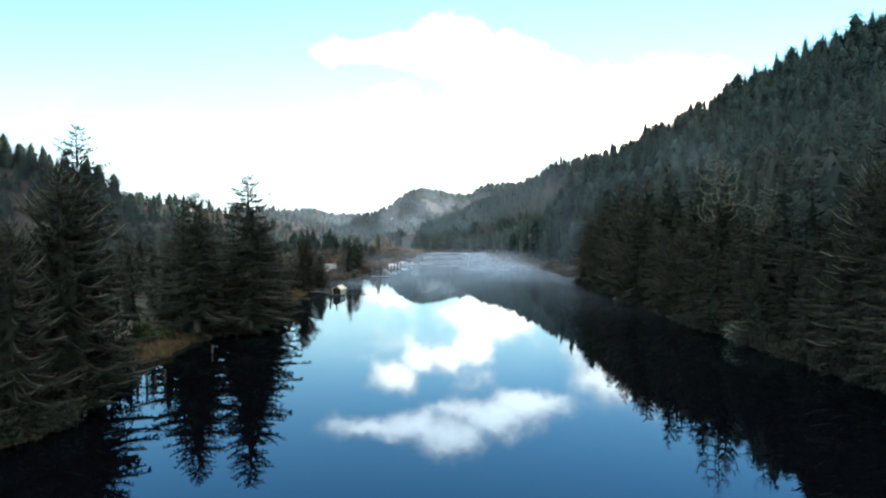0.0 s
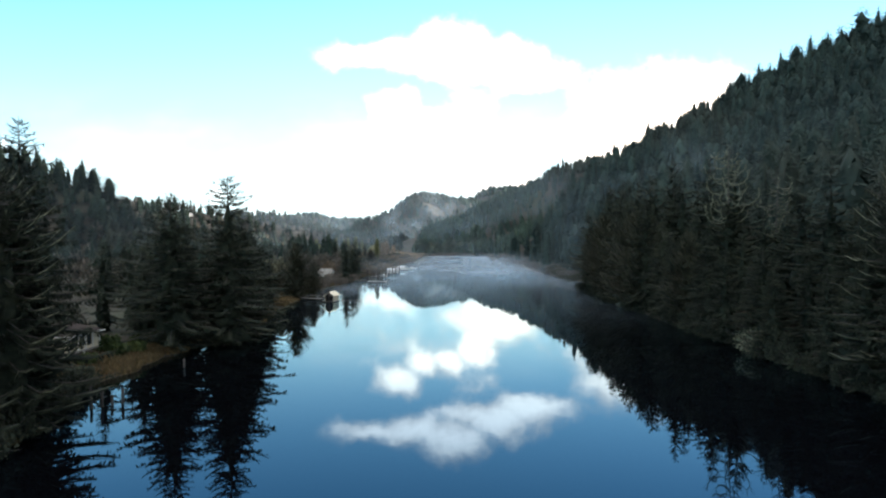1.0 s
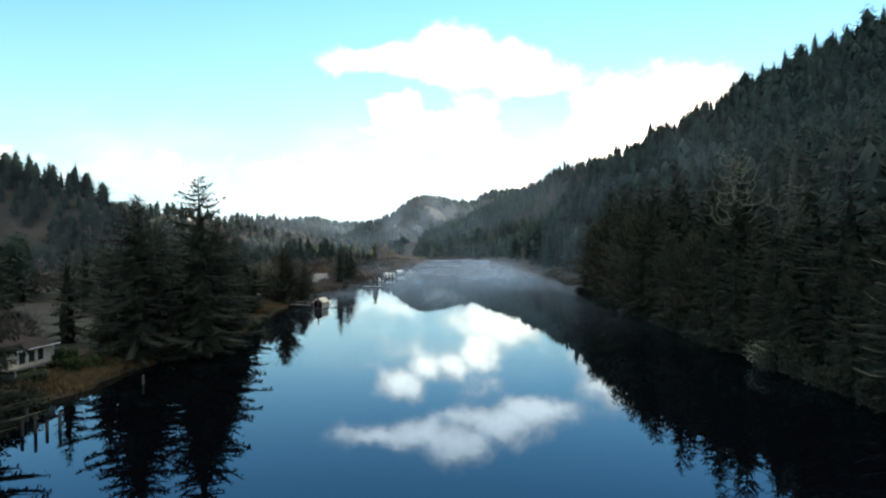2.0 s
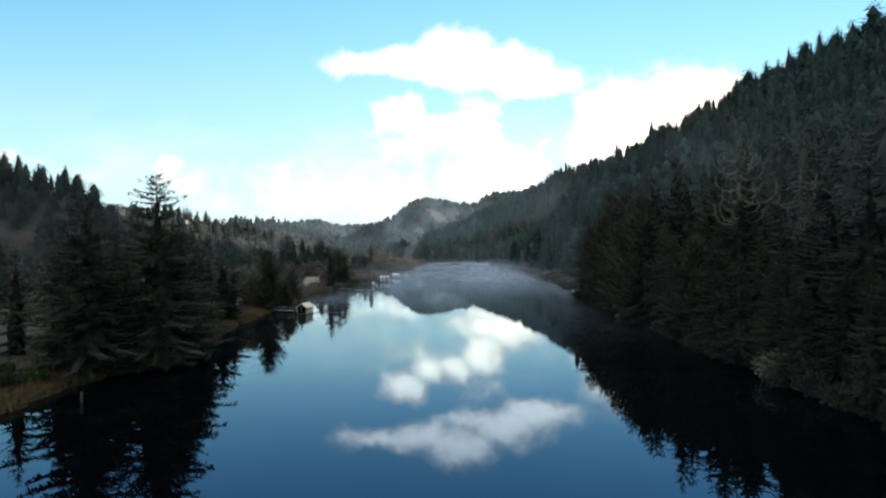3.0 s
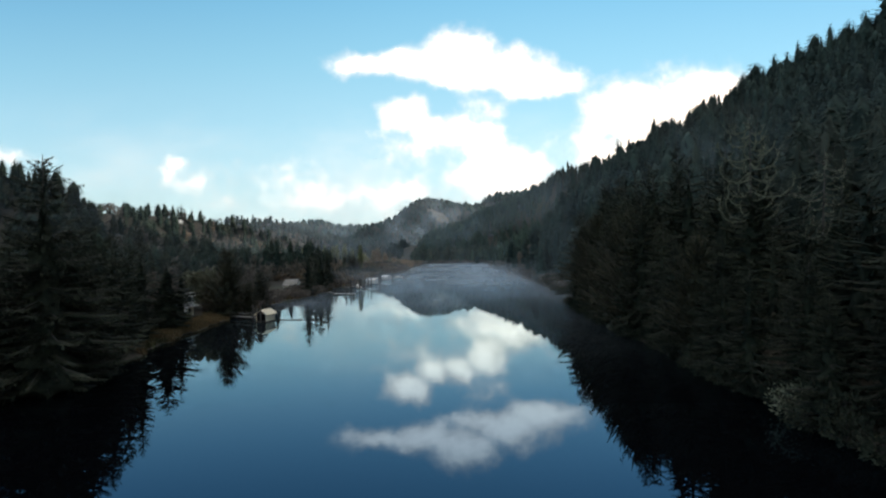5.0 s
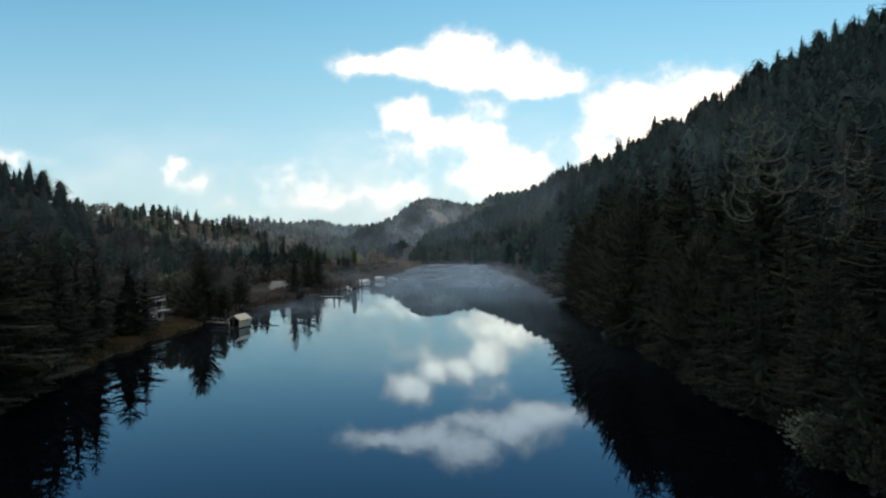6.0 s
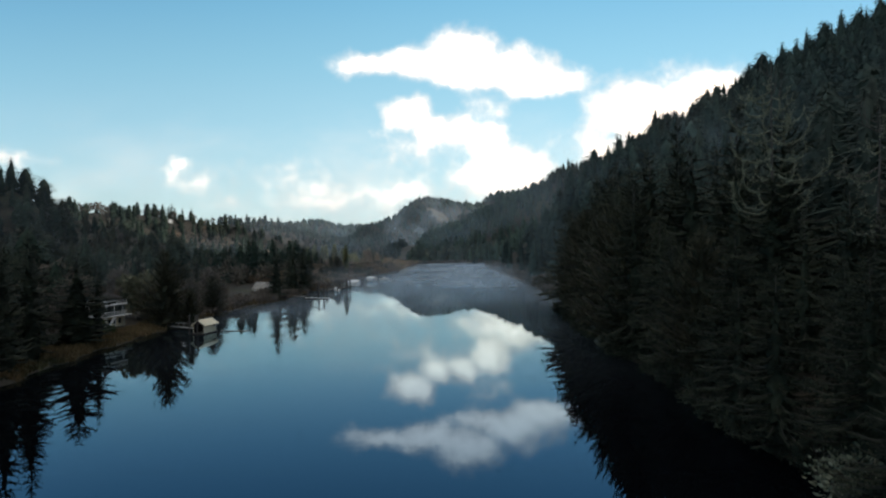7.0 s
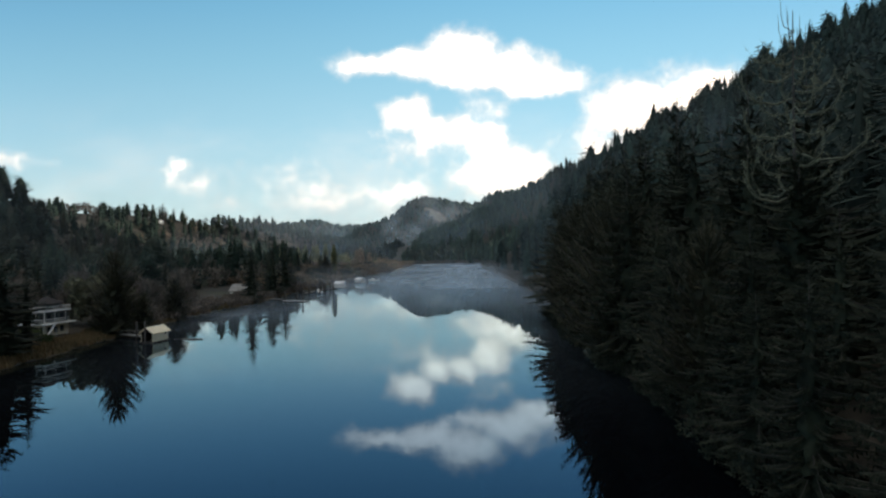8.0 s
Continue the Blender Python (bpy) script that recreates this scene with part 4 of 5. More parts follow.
def scrub_patch(name, places, seed, mat, label, per=240, h=4.0):
    g = np.random.default_rng(seed)
    p = Pile()
    for x, y, r in places:
        z = float(land(np.array([x]), np.array([y]))[0])
        n = int(per * r)
        c = np.stack([x + g.normal(0, 0.5, n) * r * 3, y + g.normal(0, 0.5, n) * r * 3, z + g.uniform(0, 1, n) ** 0.7 * h * r * 0.75], 1)
        d = g.normal(0, 0.5, (n, 3)) + np.array([0, 0, 0.8])
        d /= np.linalg.norm(d, axis=1)[:, None]
        s = np.cross(d, g.normal(0, 1, (n, 3)))
        s /= np.linalg.norm(s, axis=1)[:, None]
        ln = g.uniform(0.7, 1.8, (n, 1)) * (0.6 + 0.4 * r)
        k = np.arange(n)[:, None] * 4
        p.add(np.stack([c - d * ln / 2, c + s * ln * 0.13, c + d * ln / 2, c - s * ln * 0.13], 1), np.concatenate([k + [[0, 1, 2]], k + [[0, 2, 3]]]))
    ob = new(name, mesh_np(name, *p.arrays(), mat))
    return tagged(ob, label, "scrub", kind="stuff")


pl = [(float(bank_l(y)) - g0 - rng.uniform(0, 3), y, rng.uniform(0.7, 1.6)) for y in np.arange(350, 800, 7) for g0 in (3, 12, 24, 40)]
shore = [(float(bank_l(y)) - g0 - rng.uniform(0, 2), y, rng.uniform(0.35, 0.8)) for y in np.arange(206, 352, 4.5) for g0 in (0.5, 4, 9)]
scrub_patch("bank_scrub", shore, 63, TWIG, "brown leafless scrub along the misty shore", 300)
pl += [(float(bank_l(y)) - g0 - rng.uniform(0, 5), y + rng.uniform(-5, 5), rng.uniform(1.5, 2.5)) for y in np.arange(440, 720, 13) for g0 in (9, 21, 36, 56)]
scrub_patch("bank_scrub", pl, 61, WILLOW, "rusty brown autumn willow scrub on the low point")
pl = [(float(bank_r(y)) + 2 + rng.uniform(0, 4), y, rng.uniform(0.6, 1.3)) for y in np.arange(262, 815, 9)] + [(x, END_Y + 4 + rng.uniform(0, 8), rng.uniform(0.8, 1.5)) for x in np.arange(-40, 70, 6)]
scrub_patch("bank_scrub", pl, 62, TWIG, "leafless brown scrub along the misty far shore")

w, l = twiggy_parts(55, 20, 1.9, 2, 900, 1.0, 0.7)
poplar = tree("poplar_tree", w, l, GREY_BARK, POPLAR, "slender yellow-green poplar on the low point", "tree", "poplars on the point")
poplar.matrix_basis = at(-90, 560, 0, 1.0)
for x, y, s in [(-84, 566, 1.05), (-96, 572, 0.95), (-79, 574, 0.9), (-102, 562, 0.8), (-106, 584, 1.0), (-88, 580, 0.75), (-110, 575, 0.9), (-72, 600, 0.5), (-64, 602, 0.55), (-61, 608, 0.45), (-66, 640, 0.5), (-120, 560, 0.9)]:
    copy_thing(poplar, at(x, y, rng.uniform(0, 6), s, 0.2))
copy_thing(poplar, at(-47.0, 425, 1.0, 1.0, 0.2, 0.75))
w, l = twiggy_parts(58, 17, 2.6, 3, 800, 1.0, 0.5)
rusty = tree("rusty_poplar", w, l, GREY_BARK, WILLOW, "rust-coloured autumn poplar on the low point", "tree", "rusty trees on the point")
rusty.matrix_basis = at(-55, 571, 0, 1.1)
for x, y, s in [(-59, 575, 0.9), (-49, 580, 0.8), (-70, 590, 0.8)]:
    copy_thing(rusty, at(x, y, s * 5, s, 0.2))
w, l = twiggy_parts(59, 13, 5.2, 5, 1500, 1.0, 0.6)
golden = tree("round_golden_tree", w, l, GREY_BARK, POPLAR, "broad round yellow-green tree on the low point", "tree", "round trees on the point")
golden.matrix_basis = at(-66, 551, 0, 1.0)
for x, y, s in [(-112, 530, 1.1), (-96, 500, 0.9), (-48, 604, 0.6)]:
    copy_thing(golden, at(x, y, s * 5, s, 0.2))
for x, y, s in [(-75, 420, 0.75), (-70, 428, 0.65), (-60, 458, 0.80), (-64, 462, 0.7)]:
    spruce(int(rng.integers(0, 4)), at(x, y, rng.uniform(0, 6), s * 0.75, 0.3, 1.1), "dark bushy spruce behind the docks", "spruces behind the docks", True)
for x, y, s in [(-58, 620, 0.75), (-64, 630, 0.85), (-52, 640, 0.7), (-70, 640, 0.8), (-76, 612, 0.6), (-60, 660, 0.7)]:
    spruce(3, at(x, y, rng.uniform(0, 6), s * 0.95, 0.3, 1.2), "small dark spruce on the low river point", "spruces on the point", True)


def grass_patch(seed, n, y0, y1, d0, d1):
    g = np.random.default_rng(seed)
    y = g.uniform(y0, y1, n)
    x = bank_l(y) - g.uniform(d0, d1, n)
    keep = np.sin(x * 0.9 + y * 0.37) + g.normal(0, 0.7, n) > -0.6
    x, y = x[keep], y[keep]
    n = len(x)
    z = land(x, y)
    h = g.uniform(0.35, 1.0, n)
    a = g.uniform(0, 6.28, n)
    b = np.stack([x, y, z - 0.05], 1)
    s = np.stack([np.cos(a), np.sin(a), 0 * a], 1) * (0.09 + 0.12 * h[:, None])
    tip = b + np.stack([g.normal(0, 0.22, n), g.normal(0, 0.22, n), h], 1)
    k = np.arange(n)[:, None] * 3
    ob = new("bank_grass", mesh_np("bank_grass", np.stack([b - s, b + s, tip], 1).reshape(-1, 3), k + [[0, 1, 2]], GRASS))
    return tagged(ob, "tawny autumn grass on the river bank", "grass", kind="stuff")


grass_patch(70, 7000, 40, 78, 0.0, 7.0)
grass_patch(71, 16000, 78, 112, 0.2, 9.0)
grass_patch(72, 22000, 140, 236, 0.2, 7.0)
grass_patch(73, 8000, 236, 340, 0.2, 6.0)

# ---- mist ----


def sheet(name, x0, x1, y0, y1, z, step, mat, label, amp=0.25):
    xs, ys = np.arange(x0, x1 + step, step), np.arange(y0, y1 + step, step)
    X, Y = np.meshgrid(xs, ys)
    Z = z + amp * (np.sin(X * 0.11 + z * 3) + np.sin(Y * 0.07 + X * 0.05 + z * 5))
    i = (np.arange(len(ys) - 1)[:, None] * len(xs) + np.arange(len(xs) - 1)[None]).ravel()
    n = len(xs)
    ob = new(name, mesh_np(name, np.stack([X.ravel(), Y.ravel(), Z.ravel()], 1), np.stack([i, i + 1, i + n + 1, i + n], 1), mat, True))
    return tagged(ob, label, "mist", kind="stuff")


LOW_MIST = mist_material("river_mist", 0.44, 0.016, (1.0, 0.5, 1.0), -0.10, 0.95, [(1, (110.0, 420.0, 900.0, 1000.0)), (0, (-48.0, -8.0, 50.0, 90.0))], 2.0)
sheet("river_mist", -80, 90, 105, 870, 0.16, 10, LOW_MIST, "thin white mist lying on the still water", 0.04)
SHORE_MIST = mist_material("shore_mist", 0.16, 0.04, (1.0, 0.6, 1.0), 0.28, 0.72, [(1, (183.0, 235.0, 275.0, 330.0)), (0, (-70.0, -46.0, -38.0, -10.0))], 2.0)
sheet("shore_mist", -86, -12, 180, 332, 0.3, 8, SHORE_MIST, "low mist drifting off the left shore", 0.05)


def bank_of_mist(x0, x1, y, z1, bow, mat, label):
    """A hanging veil, bowed in plan, standing across the valley."""
    xs, zs = np.linspace(x0, x1, 30), np.linspace(0.3, z1, 14)
    X, Z = np.meshgrid(xs, zs)
    Y = y + bow * np.sin((X - x0) / (x1 - x0) * math.pi) + 8 * np.sin(X * 0.02 + Z * 0.03)
    i = (np.arange(len(zs) - 1)[:, None] * len(xs) + np.arange(len(xs) - 1)[None]).ravel()
    n = len(xs)
    ob = new("hanging_mist", mesh_np("hanging_mist", np.stack([X.ravel(), Y.ravel(), Z.ravel()], 1), np.stack([i, i + 1, i + n + 1, i + n], 1), mat, True))
    return tagged(ob, label, "mist", kind="stuff")


for (x0, x1, y, z1, bow, den, sc, lo, hi) in [
        (34, 190, 236, 66, 10, 0.46, 0.022, 0.32, 0.76),
        (52, 230, 176, 70, 6, 0.09, 0.016, 0.20, 0.78),
        (-420, -24, 226, 80, 14, 0.05, 0.014, 0.10, 0.80),
        (14, 70, 322, 8, 3, 0.55, 0.05, 0.20, 0.75),
        (6, 66, 420, 11, 3, 0.55, 0.04, 0.20, 0.75),
        (-70, 80, 345, 14, 10, 0.24, 0.020, 0.20, 0.75),
        (-230, 90, 500, 40, 14, 0.14, 0.014, 0.20, 0.75),
        (-620, 420, 880, 170, 40, 0.20, 0.009, 0.20, 0.75),
        (-170, 160, 1420, 190, 30, 0.42, 0.016, 0.30, 0.72),
        (-1600, 900, 2080, 160, 80, 0.28, 0.004, 0.10, 0.75)]:
    mat = mist_material("hanging_mist", den, sc, (1.0, 1.0, 1.3), lo, hi, [(2, (-40.0, -1.0, z1 * 0.35, z1)), (0, (x0, x0 + min(60.0, 0.36 * (x1 - x0)), x1 - min(80.0, 0.36 * (x1 - x0)), x1))])
    bank_of_mist(x0, x1, y, z1, bow, mat, "pale morning mist hanging across the valley")

# ---- houses, boathouses, docks ----
PAINT = material("cream_paint", [(0.64, 0.55, 0.37), (0.76, 0.66, 0.47)], 0.6, 0.7, 8.0, bump=0.1)
WHITE = material("white_paint", [(0.66, 0.63, 0.57), (0.80, 0.77, 0.71)], 0.55, 0.7, 8.0)
ROOF_PALE = material("pale_metal_roof", [(0.70, 0.58, 0.38), (0.80, 0.68, 0.48)], 0.5, 0.6, 5.0)
DUSKY = material("dusky_green_siding", [(0.055, 0.065, 0.060), (0.09, 0.10, 0.092)], 0.7, 0.7, 8.0)
ROOF_DARK = material("brown_shingle_roof", [(0.030, 0.027, 0.026), (0.062, 0.053, 0.048)], 0.9, 0.8, 6.0, bump=0.3, island=0.2, spec=0.1)
PLANK = material("weathered_planks", [(0.20, 0.18, 0.155), (0.36, 0.33, 0.29)], 0.85, 0.8, 6.0, vary=0.2, bump=0.2)
PILE = material("wet_piling", [(0.030, 0.026, 0.022), (0.075, 0.065, 0.055)], 0.7, 1.0, 7.0, bump=0.4)
COTTAGE_ROOF = material("cottage_shingle_roof", [(0.034, 0.027, 0.024), (0.070, 0.055, 0.046)], 0.9, 0.8, 6.0, bump=0.3, spec=0.1)
BOARDS = material("dark_boards", [(0.045, 0.032, 0.026), (0.085, 0.062, 0.05)], 0.85, 0.8, 6.0, bump=0.2)
# near-black colour that stands for the shade inside the boathouse
INDOOR_SHADE = material("interior_shade", [(0.012, 0.012, 0.012), (0.025, 0.024, 0.022)], 0.9)


def glass_material():
    m = bpy.data.materials.new("window_glass")
    m.use_nodes = True
    p = m.node_tree.nodes["Principled BSDF"]
    p.inputs["Base Color"].default_value = (0.03, 0.035, 0.04, 1)
    p.inputs["Roughness"].default_value = 0.05
    return m


GLASS = glass_material()


def box_part(name, parent, mat, size, place, bevel=0.02, label=""):
    return part(name, bm_mesh(name, box_bm(*size, place, bevel), mat), parent, label)


def gable_roof(parent, mat, lx, ly, z, rise, over=0.4, thick=0.16, label=""):
    """Two sloping slabs with a ridge along y."""
    for sgn in (-1, 1):
        bm = bmesh.new()
        w = lx / 2 + over
        e = rise * over / (lx / 2)
        pts = [(0, z + rise), (sgn * w, z - e), (sgn * w, z - e - thick), (0, z + rise - thick)]
        a = [bm.verts.new((px, -ly / 2 - over, pz)) for px, pz in pts]
        b = [bm.verts.new((px, ly / 2 + over, pz)) for px, pz in pts]
        bm.faces.new(a)
        bm.faces.new(b)
        for i in range(4):
            bm.faces.new((a[i], a[(i + 1) % 4], b[(i + 1) % 4], b[i]))
        part("roof_slope", bm_mesh("roof_slope", bm, mat), parent, label)


def gable_end(parent, mat, lx, y, z, rise, thick=0.12):
    bm = bmesh.new()
    a = [bm.verts.new((px, y - thick / 2, pz)) for px, pz in ((-lx / 2, z), (lx / 2, z), (0, z + rise - 0.17))]
    b = [bm.verts.new((px, y + thick / 2, pz)) for px, pz in ((-lx / 2, z), (lx / 2, z), (0, z + rise - 0.17))]
    bm.faces.new(a)
    bm.faces.new(b)
    for i in range(3):
        bm.faces.new((a[i], a[(i + 1) % 3], b[(i + 1) % 3], b[i]))
    return part("gable", bm_mesh("gable", bm, mat), parent)


def post(name, parent, mat, x, y, z0, z1, r=0.14, label=""):
    v, f = tube([(x, y, z0), (x + 0.02, y, (z0 + z1) / 2), (x, y + 0.02, z1 - 0.05), (x, y, z1)], [r, r * 0.97, r * 0.93, r * 0.5], 8)
    return part(name, mesh_np(name, v, f, mat, True), parent, label)


def boathouse(m, lx, ly, wall, rise, wall_mat, roof_mat, label, open_front=True):
    b = new("boathouse")
    box_part("float", b, PILE, (lx + 0.5, ly + 0.6, 0.35), (0, 0, -0.1))
    for s in (-1, 1):
        box_part("side_wall", b, wall_mat, (0.12, ly, wall), (s * (lx / 2 - 0.06), 0, 0.25))
        box_part("window", b, GLASS, (0.05, 0.42, 0.4), (s * (lx / 2 + 0.015), ly * 0.3, 1.45), 0)
    box_part("back_wall", b, INDOOR_SHADE if open_front else wall_mat, (lx - 0.24, 0.12, wall), (0, ly / 2 - 0.06, 0.25))
    if open_front:
        for s in (-1, 1):
            box_part("front_jamb", b, BOARDS, (0.16, 0.12, wall), (s * (lx / 2 - 0.20), -ly / 2 + 0.06, 0.25), 0.02, "dark weathered boards")
            # added linings, coloured as dark as the shade indoors
            box_part("inner_wall", b, INDOOR_SHADE, (0.05, ly - 0.3, wall - 0.05), (s * (lx / 2 - 0.15), 0, 0.26), 0)
        box_part("inner_ceiling", b, INDOOR_SHADE, (lx - 0.3, ly - 0.2, 0.05), (0, 0, wall + 0.18), 0)
        box_part("lintel", b, BOARDS, (lx - 0.56, 0.12, 0.14), (0, -ly / 2 + 0.06, wall + 0.11), 0)
    else:
        box_part("front_wall", b, wall_mat, (lx - 0.24, 0.12, wall), (0, -ly / 2 + 0.06, 0.25))
    for y in (-ly / 2 + 0.06, ly / 2 - 0.06):
        gable_end(b, BOARDS if open_front and y < 0 else wall_mat, lx, y, wall + 0.25, rise)
    gable_roof(b, roof_mat, lx, ly, wall + 0.25, rise)
    b.matrix_basis = m
    return tagged(b, label, "boathouse")


boathouse(pose(-33.5, 188.8, 0.0, 0, 0, -10), 2.7, 4.7, 2.0, 0.95, PAINT, ROOF_PALE, "small cream boathouse with a pale roof afloat by the bank")
boathouse(pose(-29.5, 357.5, 0.0, 0, 0, 60), 4.2, 5.6, 2.0, 1.0, WHITE, WHITE, "white boathouse at the end of the docks", False)
boathouse(pose(-27.0, 400, 0.0, 0, 0, 50), 3.6, 5.0, 1.8, 0.9, WHITE, WHITE, "small white boathouse far along the shore", False)


def pilings(places, label, group, r=0.16):
    for x, y, top in places:
        ob = new("piling")
        post("shaft", ob, PILE, 0, 0, -2.0, top, r)
        ob.matrix_basis = pose(x, y, 0, rng.uniform(-2, 2), rng.uniform(-2, 2), 0)
        tagged(ob, label, "piling", group)


pilings([(-33.7, 185.4, 4.5), (-36.0, 186.5, 4.4), (-36.3, 190.5, 3.9)], "dark wooden mooring pile beside the boathouse", "boathouse piles", 0.2)


def dock(x0, y0, x1, y1, width, label, z=0.35, rail=False, deck=None):
    d = new("dock")
    L = math.hypot(x1 - x0, y1 - y0)
    n = max(4, int(L / 0.5))
    box_part("float_beam", d, PILE, (L, width * 0.85, 0.25), (L / 2, 0, z - 0.31), 0.0)
    plank = bm_mesh("plank", box_bm(L / n * 0.9, width, 0.06, (0, 0, 0)), deck or PLANK)
    for i in range(n):
        p = part("plank", plank, d)
        p.location = ((i + 0.5) * L / n, 0, z - 0.05 + 0.008 * (i % 3))
    if rail:
        for s in (-1, 1):
            box_part("handrail", d, PLANK, (L, 0.06, 0.08), (L / 2, s * width * 0.46, z + 0.9), 0.0)
            for i in range(4):
                box_part("rail_post", d, PLANK, (0.07, 0.07, 0.92), (0.2 + i * (L - 0.4) / 3, s * width * 0.46, z), 0.0)
    d.matrix_basis = pose(x0, y0, 0, 0, 0, math.degrees(math.atan2(y1 - y0, x1 - x0)))
    return tagged(d, label, "dock")


dock(-45.5, 197, -35.0, 191.5, 1.5, "weathered plank gangway from bank to boathouse", 0.6, True)
dock(-31.0, 191.5, -24.5, 190.8, 0.4, "low dark log boom trailing from the boathouse", 0.12, deck=PILE)
dock(-34.5, 279.5, -25.5, 277.5, 1.5, "pale floating dock with pilings", 0.45, deck=WHITE)
dock(-47, 292, -37.0, 287, 1.4, "long weathered dock along the shore", 0.5)
dock(-37, 318, -30, 350, 1.4, "long weathered dock among pilings", 0.5)
pilings([(-29.5, 279.6, 4.6), (-27.5, 279.2, 4.4), (-34.0, 280.6, 3.0), (-33.5, 312, 4.4), (-30.0, 316, 5.0), (-28.0, 318, 4.2), (-26.5, 320, 4.8), (-24.6, 318, 5.6), (-31.5, 330, 4.0), (-33.5, 338, 4.2),
         (-36, 344, 4.0), (-38, 350, 4.4), (-25.5, 352, 4.5), (-40, 322, 3.8), (-41.5, 330, 3.6)],
        "tall dark dock piling standing in the water", "dock pilings", 0.3)
pilings([(-36.9, 70.6, 1.5), (-36.2, 71.4, 1.9), (-35.4, 71.9, 1.2), (-34.6, 72.6, 1.8), (-36.3, 92.0, 1.3), (-40.0, 75.5, 1.4)], "old broken piling standing off the grassy bank", "old pilings")


def boat(m, L, label):
    b = new("motorboat")
    bm = bmesh.new()
    rings = []
    for i in range(7):
        f = i / 6
        w = 0.95 * (1 - f ** 2.6) * L / 5.5 + 0.03
        y = (f - 0.5) * L
        h = 0.75 + 0.25 * f
        rings.append([bm.verts.new((px, y, pz)) for px, pz in ((-w, h), (-w * 0.8, 0.1), (0, -0.1), (w * 0.8, 0.1), (w, h))])
    for a, c in zip(rings[:-1], rings[1:]):
        for j in range(4):
            bm.faces.new((a[j], a[j + 1], c[j + 1], c[j]))
        bm.faces.new((a[4], a[0], c[0], c[4]))
    bm.faces.new(rings[0])
    part("hull", bm_mesh("hull", bm, WHITE), b)
    box_part("cabin", b, WHITE, (1.1, 1.7, 0.9), (0, 0.3, 0.8), 0.15)
    box_part("windscreen", b, GLASS, (0.95, 0.06, 0.4), (0, 1.2, 1.2), 0.01)
    b.matrix_basis = m
    return tagged(b, label, "boat")


boat(pose(-31.5, 321, 0.1, 0, 0, 30), 5.5, "white motorboat moored among the pilings")
boat(pose(-21.5, 414, 0.1, 0, 0, 80), 6.5, "white motorboat moored beside the far boathouse")


def railing(parent, x0, y0, x1, y1, z, mat, step=1.0):
    L = math.hypot(x1 - x0, y1 - y0)
    n = max(2, int(L / step))
    ang = math.atan2(y1 - y0, x1 - x0)
    r = box_part("handrail", parent, mat, (L, 0.08, 0.09), (0, 0, 0), 0.0)
    r.matrix_basis = Matrix.Translation(((x0 + x1) / 2, (y0 + y1) / 2, z + 0.95)) @ Matrix.Rotation(ang, 4, "Z")
    me = bm_mesh("baluster", box_bm(0.09, 0.09, 0.95), mat)
    for i in range(n + 1):
        p = part("baluster", me, parent)
        p.location = (x0 + (x1 - x0) * i / n, y0 + (y1 - y0) * i / n, z)


def hip_roof(parent, mat, lx, ly, z, rise, over=0.6, label=""):
    bm = bmesh.new()
    a, b = lx / 2 + over, ly / 2 + over
    r = max(0.2, b - a) if b > a else 0.2
    base = [bm.verts.new(p) for p in ((-a, -b, z), (a, -b, z), (a, b, z), (-a, b, z))]
    low = [bm.verts.new((v.co.x, v.co.y, z - 0.18)) for v in base]
    t0, t1 = bm.verts.new((0, -r, z + rise)), bm.verts.new((0, r, z + rise))
    bm.faces.new((base[0], base[1], t0))
    bm.faces.new((base[1], base[2], t1, t0))
    bm.faces.new((base[2], base[3], t1))
    bm.faces.new((base[3], base[0], t0, t1))
    for i in range(4):
        bm.faces.new((base[i], low[i], low[(i + 1) % 4], base[(i + 1) % 4]))
    bm.faces.new(low)
    return part("roof", bm_mesh("roof", bm, mat), parent, label)


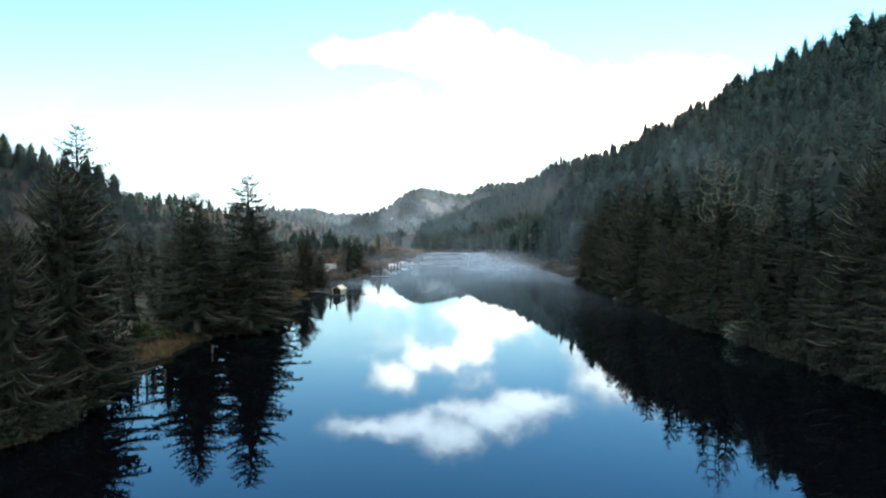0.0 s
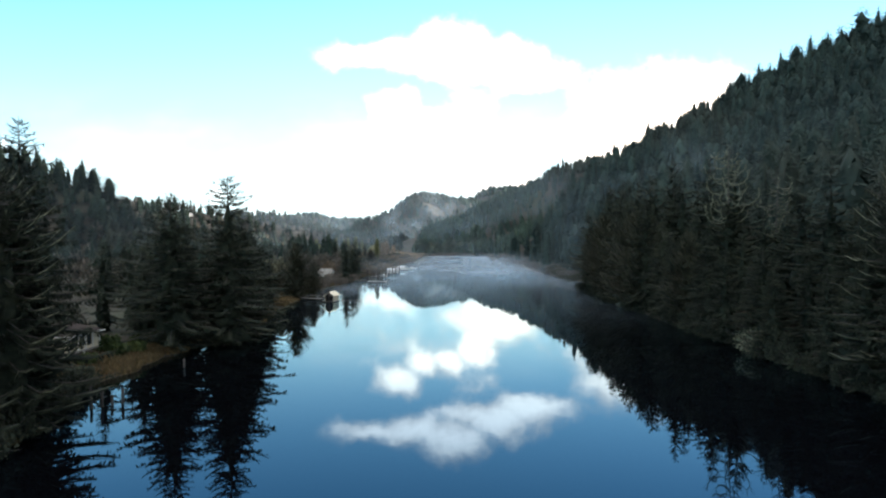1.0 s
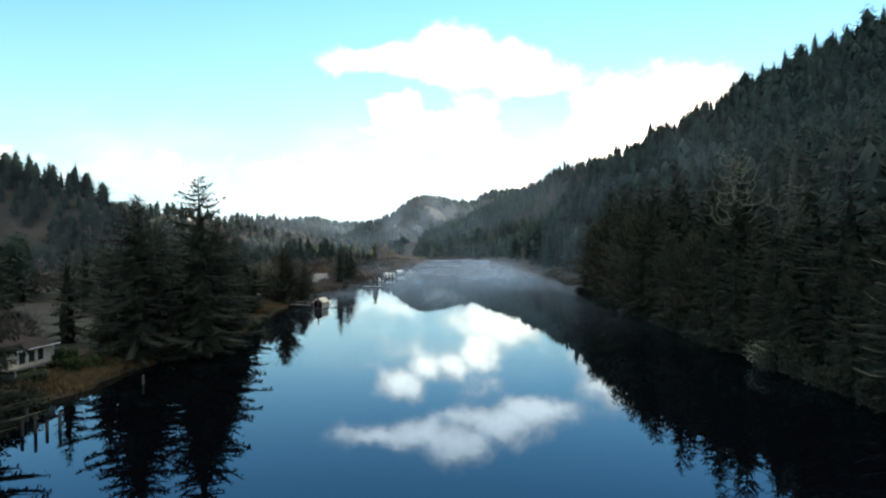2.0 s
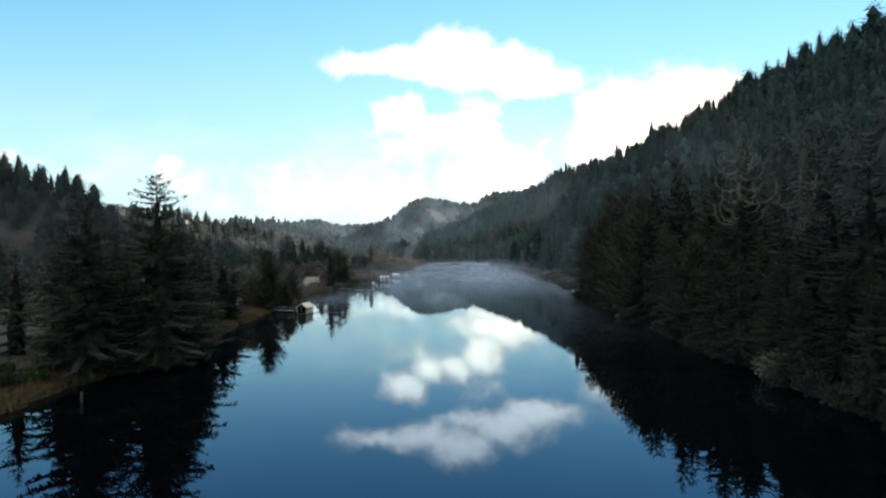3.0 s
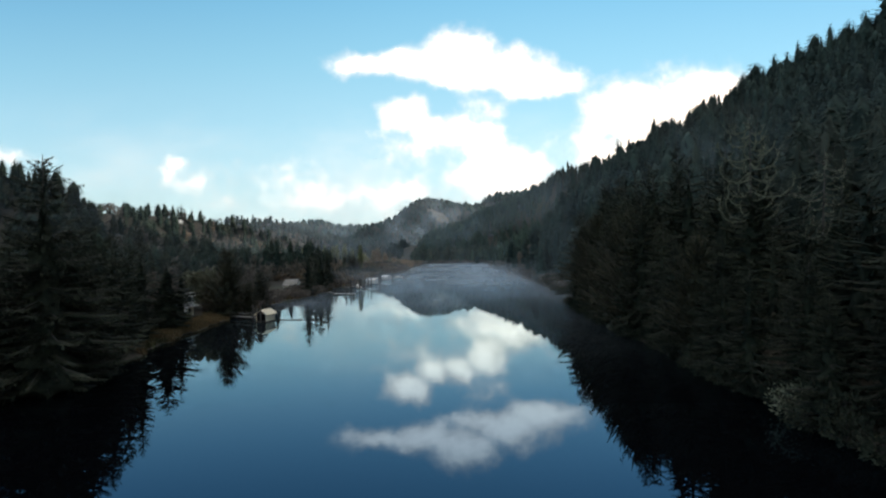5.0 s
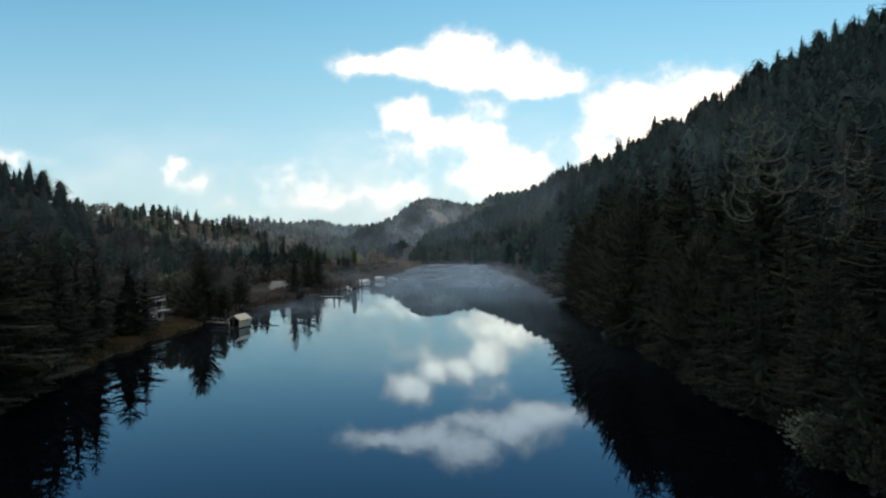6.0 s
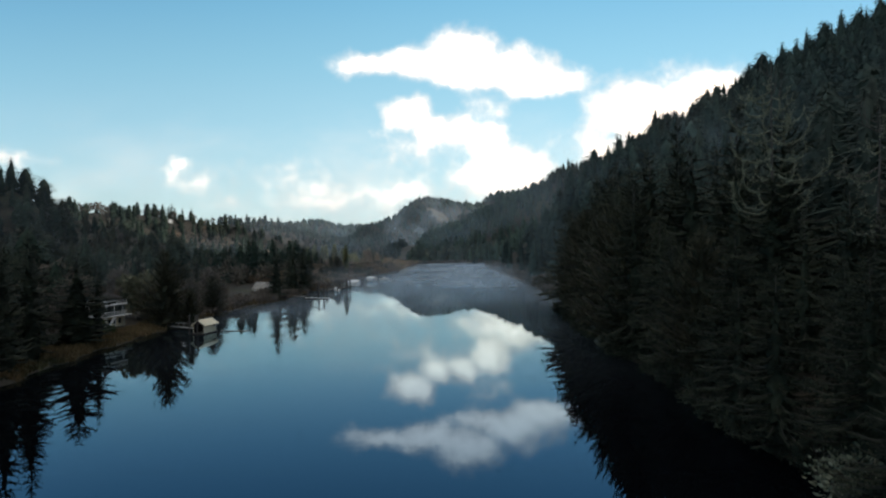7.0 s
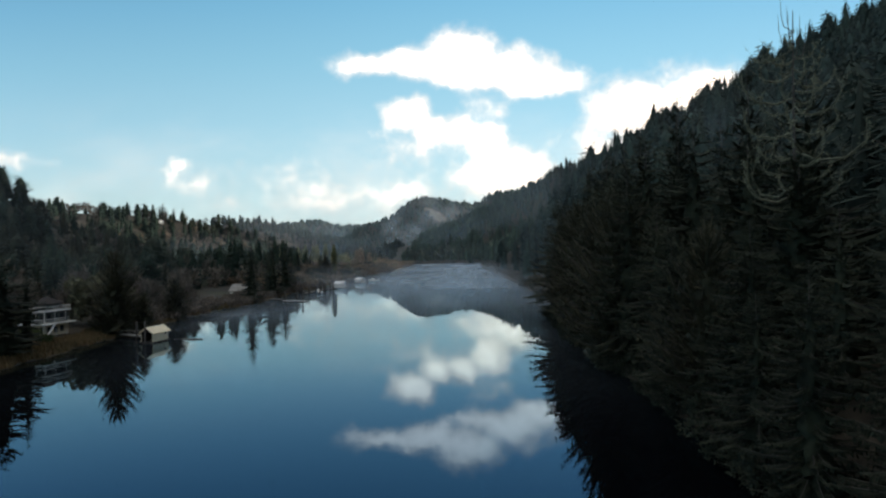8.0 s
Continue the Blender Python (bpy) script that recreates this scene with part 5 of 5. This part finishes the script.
def cottage(m):
    h = new("stilt_cottage")
    lx, ly, z0, wall = 5.2, 6.8, 1.4, 2.3
    box_part("floor_deck", h, PLANK, (lx + 0.7, ly + 0.7, 0.22), (0, 0, z0 - 0.22))
    for x in (-2.4, 0.0, 2.4):
        for y in (-3.2, 0, 3.2):
            post("stilt", h, WHITE if x > 2 else PILE, x, y, -0.9, z0 - 0.2, 0.13)
    box_part("wall", h, PAINT, (lx, ly, wall), (0, 0, z0), 0.02)
    for y in (-2.3, -0.7, 0.9):
        w = box_part("window", h, GLASS, (0.06, 0.95, 1.5), (lx / 2 + 0.01, y, z0 + 0.5), 0)
        part("window_frame", bm_mesh("window_frame", box_bm(0.05, 1.15, 0.09, (lx / 2 + 0.03, y, z0 + 2.0)), WHITE), w)
    for x in (-1.4, 0.9):
        box_part("window", h, GLASS, (1.0, 0.06, 1.2), (x, -ly / 2 - 0.01, z0 + 0.75), 0)
    for y in (-3.3, -1.5, 0.1, 1.7, 3.3):
        box_part("corner_board", h, WHITE, (0.06, 0.22, wall - 0.05), (lx / 2 + 0.03, y, z0 + 0.02), 0)
    hip_roof(h, COTTAGE_ROOF, lx, ly, z0 + wall + 0.02, 1.5, 0.5, "brown shingled hip roof")
    for y in (-1, 1):
        box_part("gutter", h, WHITE, (lx + 1.0, 0.1, 0.12), (0, y * (ly / 2 + 0.55), z0 + wall - 0.1), 0)
    for x in (-1, 1):
        box_part("gutter", h, WHITE, (0.1, ly + 1.0, 0.12), (x * (lx / 2 + 0.55), 0, z0 + wall - 0.1), 0)
    post("vent_pipe", h, WHITE, -1.2, -1.5, z0 + wall + 0.4, z0 + wall + 1.5, 0.12)
    h.matrix_basis = m
    return tagged(h, "cream cottage on stilts with a brown hip roof", "house")


cottage(pose(-53.4, 92.3, 1.45, 0, 0, -3))


def deck_house(m):
    h = new("deck_house")
    lx, ly = 8.0, 9.0
    box_part("lower_wall", h, PAINT, (lx, ly, 2.6), (0, 0, 0), 0.02, "cream lower storey")
    box_part("upper_wall", h, DUSKY, (lx, ly, 2.5), (0, 0, 2.8), 0.02)
    box_part("deck", h, WHITE, (lx + 3.2, ly + 3.0, 0.2), (0.8, -0.6, 2.6), 0.02)
    box_part("upper_deck", h, WHITE, (lx + 1.2, ly + 1.4, 0.18), (0.4, -0.4, 5.3), 0.02)
    box_part("attic_wall", h, DUSKY, (lx * 0.6, ly * 0.6, 1.6), (-0.8, 0.6, 5.48), 0.02)
    for z in (0.7, 3.5):
        for y in (-3.0, -0.6, 1.8):
            box_part("window", h, GLASS, (0.06, 1.3, 1.3), (lx / 2 + 0.01, y, z), 0)
        for x in (-2.4, 0.2, 2.6):
            box_part("window", h, GLASS, (1.4, 0.06, 1.3), (x, -ly / 2 - 0.01, z), 0)
    for x, y in ((5.2, -5.3), (5.2, -1.5), (5.2, 2.6), (1.4, -6.3), (-2.6, -6.3), (5.2, -6.3)):
        post("deck_post", h, WHITE, x, min(y, 3), -0.5, 2.6, 0.1)
        post("upper_post", h, WHITE, min(x, 4.8), max(y, -5.6), 2.8, 5.3, 0.08)
    railing(h, 5.5, -6.5, 5.5, 3.4, 2.8, WHITE, 0.7)
    railing(h, -3.2, -6.5, 5.5, -6.5, 2.8, WHITE, 0.7)
    railing(h, 4.9, -5.6, 4.9, 4.4, 5.48, WHITE, 0.7)
    railing(h, -4.0, -5.6, 4.9, -5.6, 5.48, WHITE, 0.7)
    hip_roof(h, ROOF_DARK, lx * 0.75, ly * 0.75, 7.0, 1.4, 0.6, "dark hip roof")
    st = box_part("stair", h, WHITE, (0.9, 3.8, 0.16), (0, 0, 0), 0)
    st.matrix_basis = Matrix.Translation((6.2, -4.4, 1.2)) @ Matrix.Rotation(radians(38), 4, "X")
    h.matrix_basis = m
    return tagged(h, "dusky green house with two white decks and a dark roof", "house")


deck_house(pose(-56.8, 190.5, 1.5, 0, 0, -8) @ Matrix.Diagonal((0.56, 0.66, 0.93, 1)))


def far_house(m, label, wall, roof, lx=9, ly=12, hgt=3.0):
    h = new("house")
    box_part("wall", h, wall, (lx, ly, hgt), (0, 0, 0), 0.03)
    for y in (-3.5, 0, 3.5):
        box_part("window", h, GLASS, (0.06, 1.4, 1.2), (lx / 2 + 0.01, y, 1.0), 0)
    for x in (-2.5, 2.0):
        box_part("window", h, GLASS, (1.5, 0.06, 1.2), (x, -ly / 2 - 0.01, 1.0), 0)
    for y in (-ly / 2 + 0.06, ly / 2 - 0.06):
        gable_end(h, wall, lx, y, hgt, 2.2)
    gable_roof(h, roof, lx, ly, hgt, 2.2, 0.5)
    h.matrix_basis = m
    return tagged(h, label, "house")


far_house(pose(-57.5, 300, 1.5, 0, 0, 70), "low white house with a weathered grey roof behind the shore trees", WHITE, PLANK, 4.4, 6.5, 2.0)
far_house(pose(-335, 780, float(land(np.array([-335.0]), np.array([780.0]))[0]) - 0.4, 0, 0, 40), "pale house with a weathered roof among firs on the ridge", WHITE, PLANK, 6, 9, 2.8)
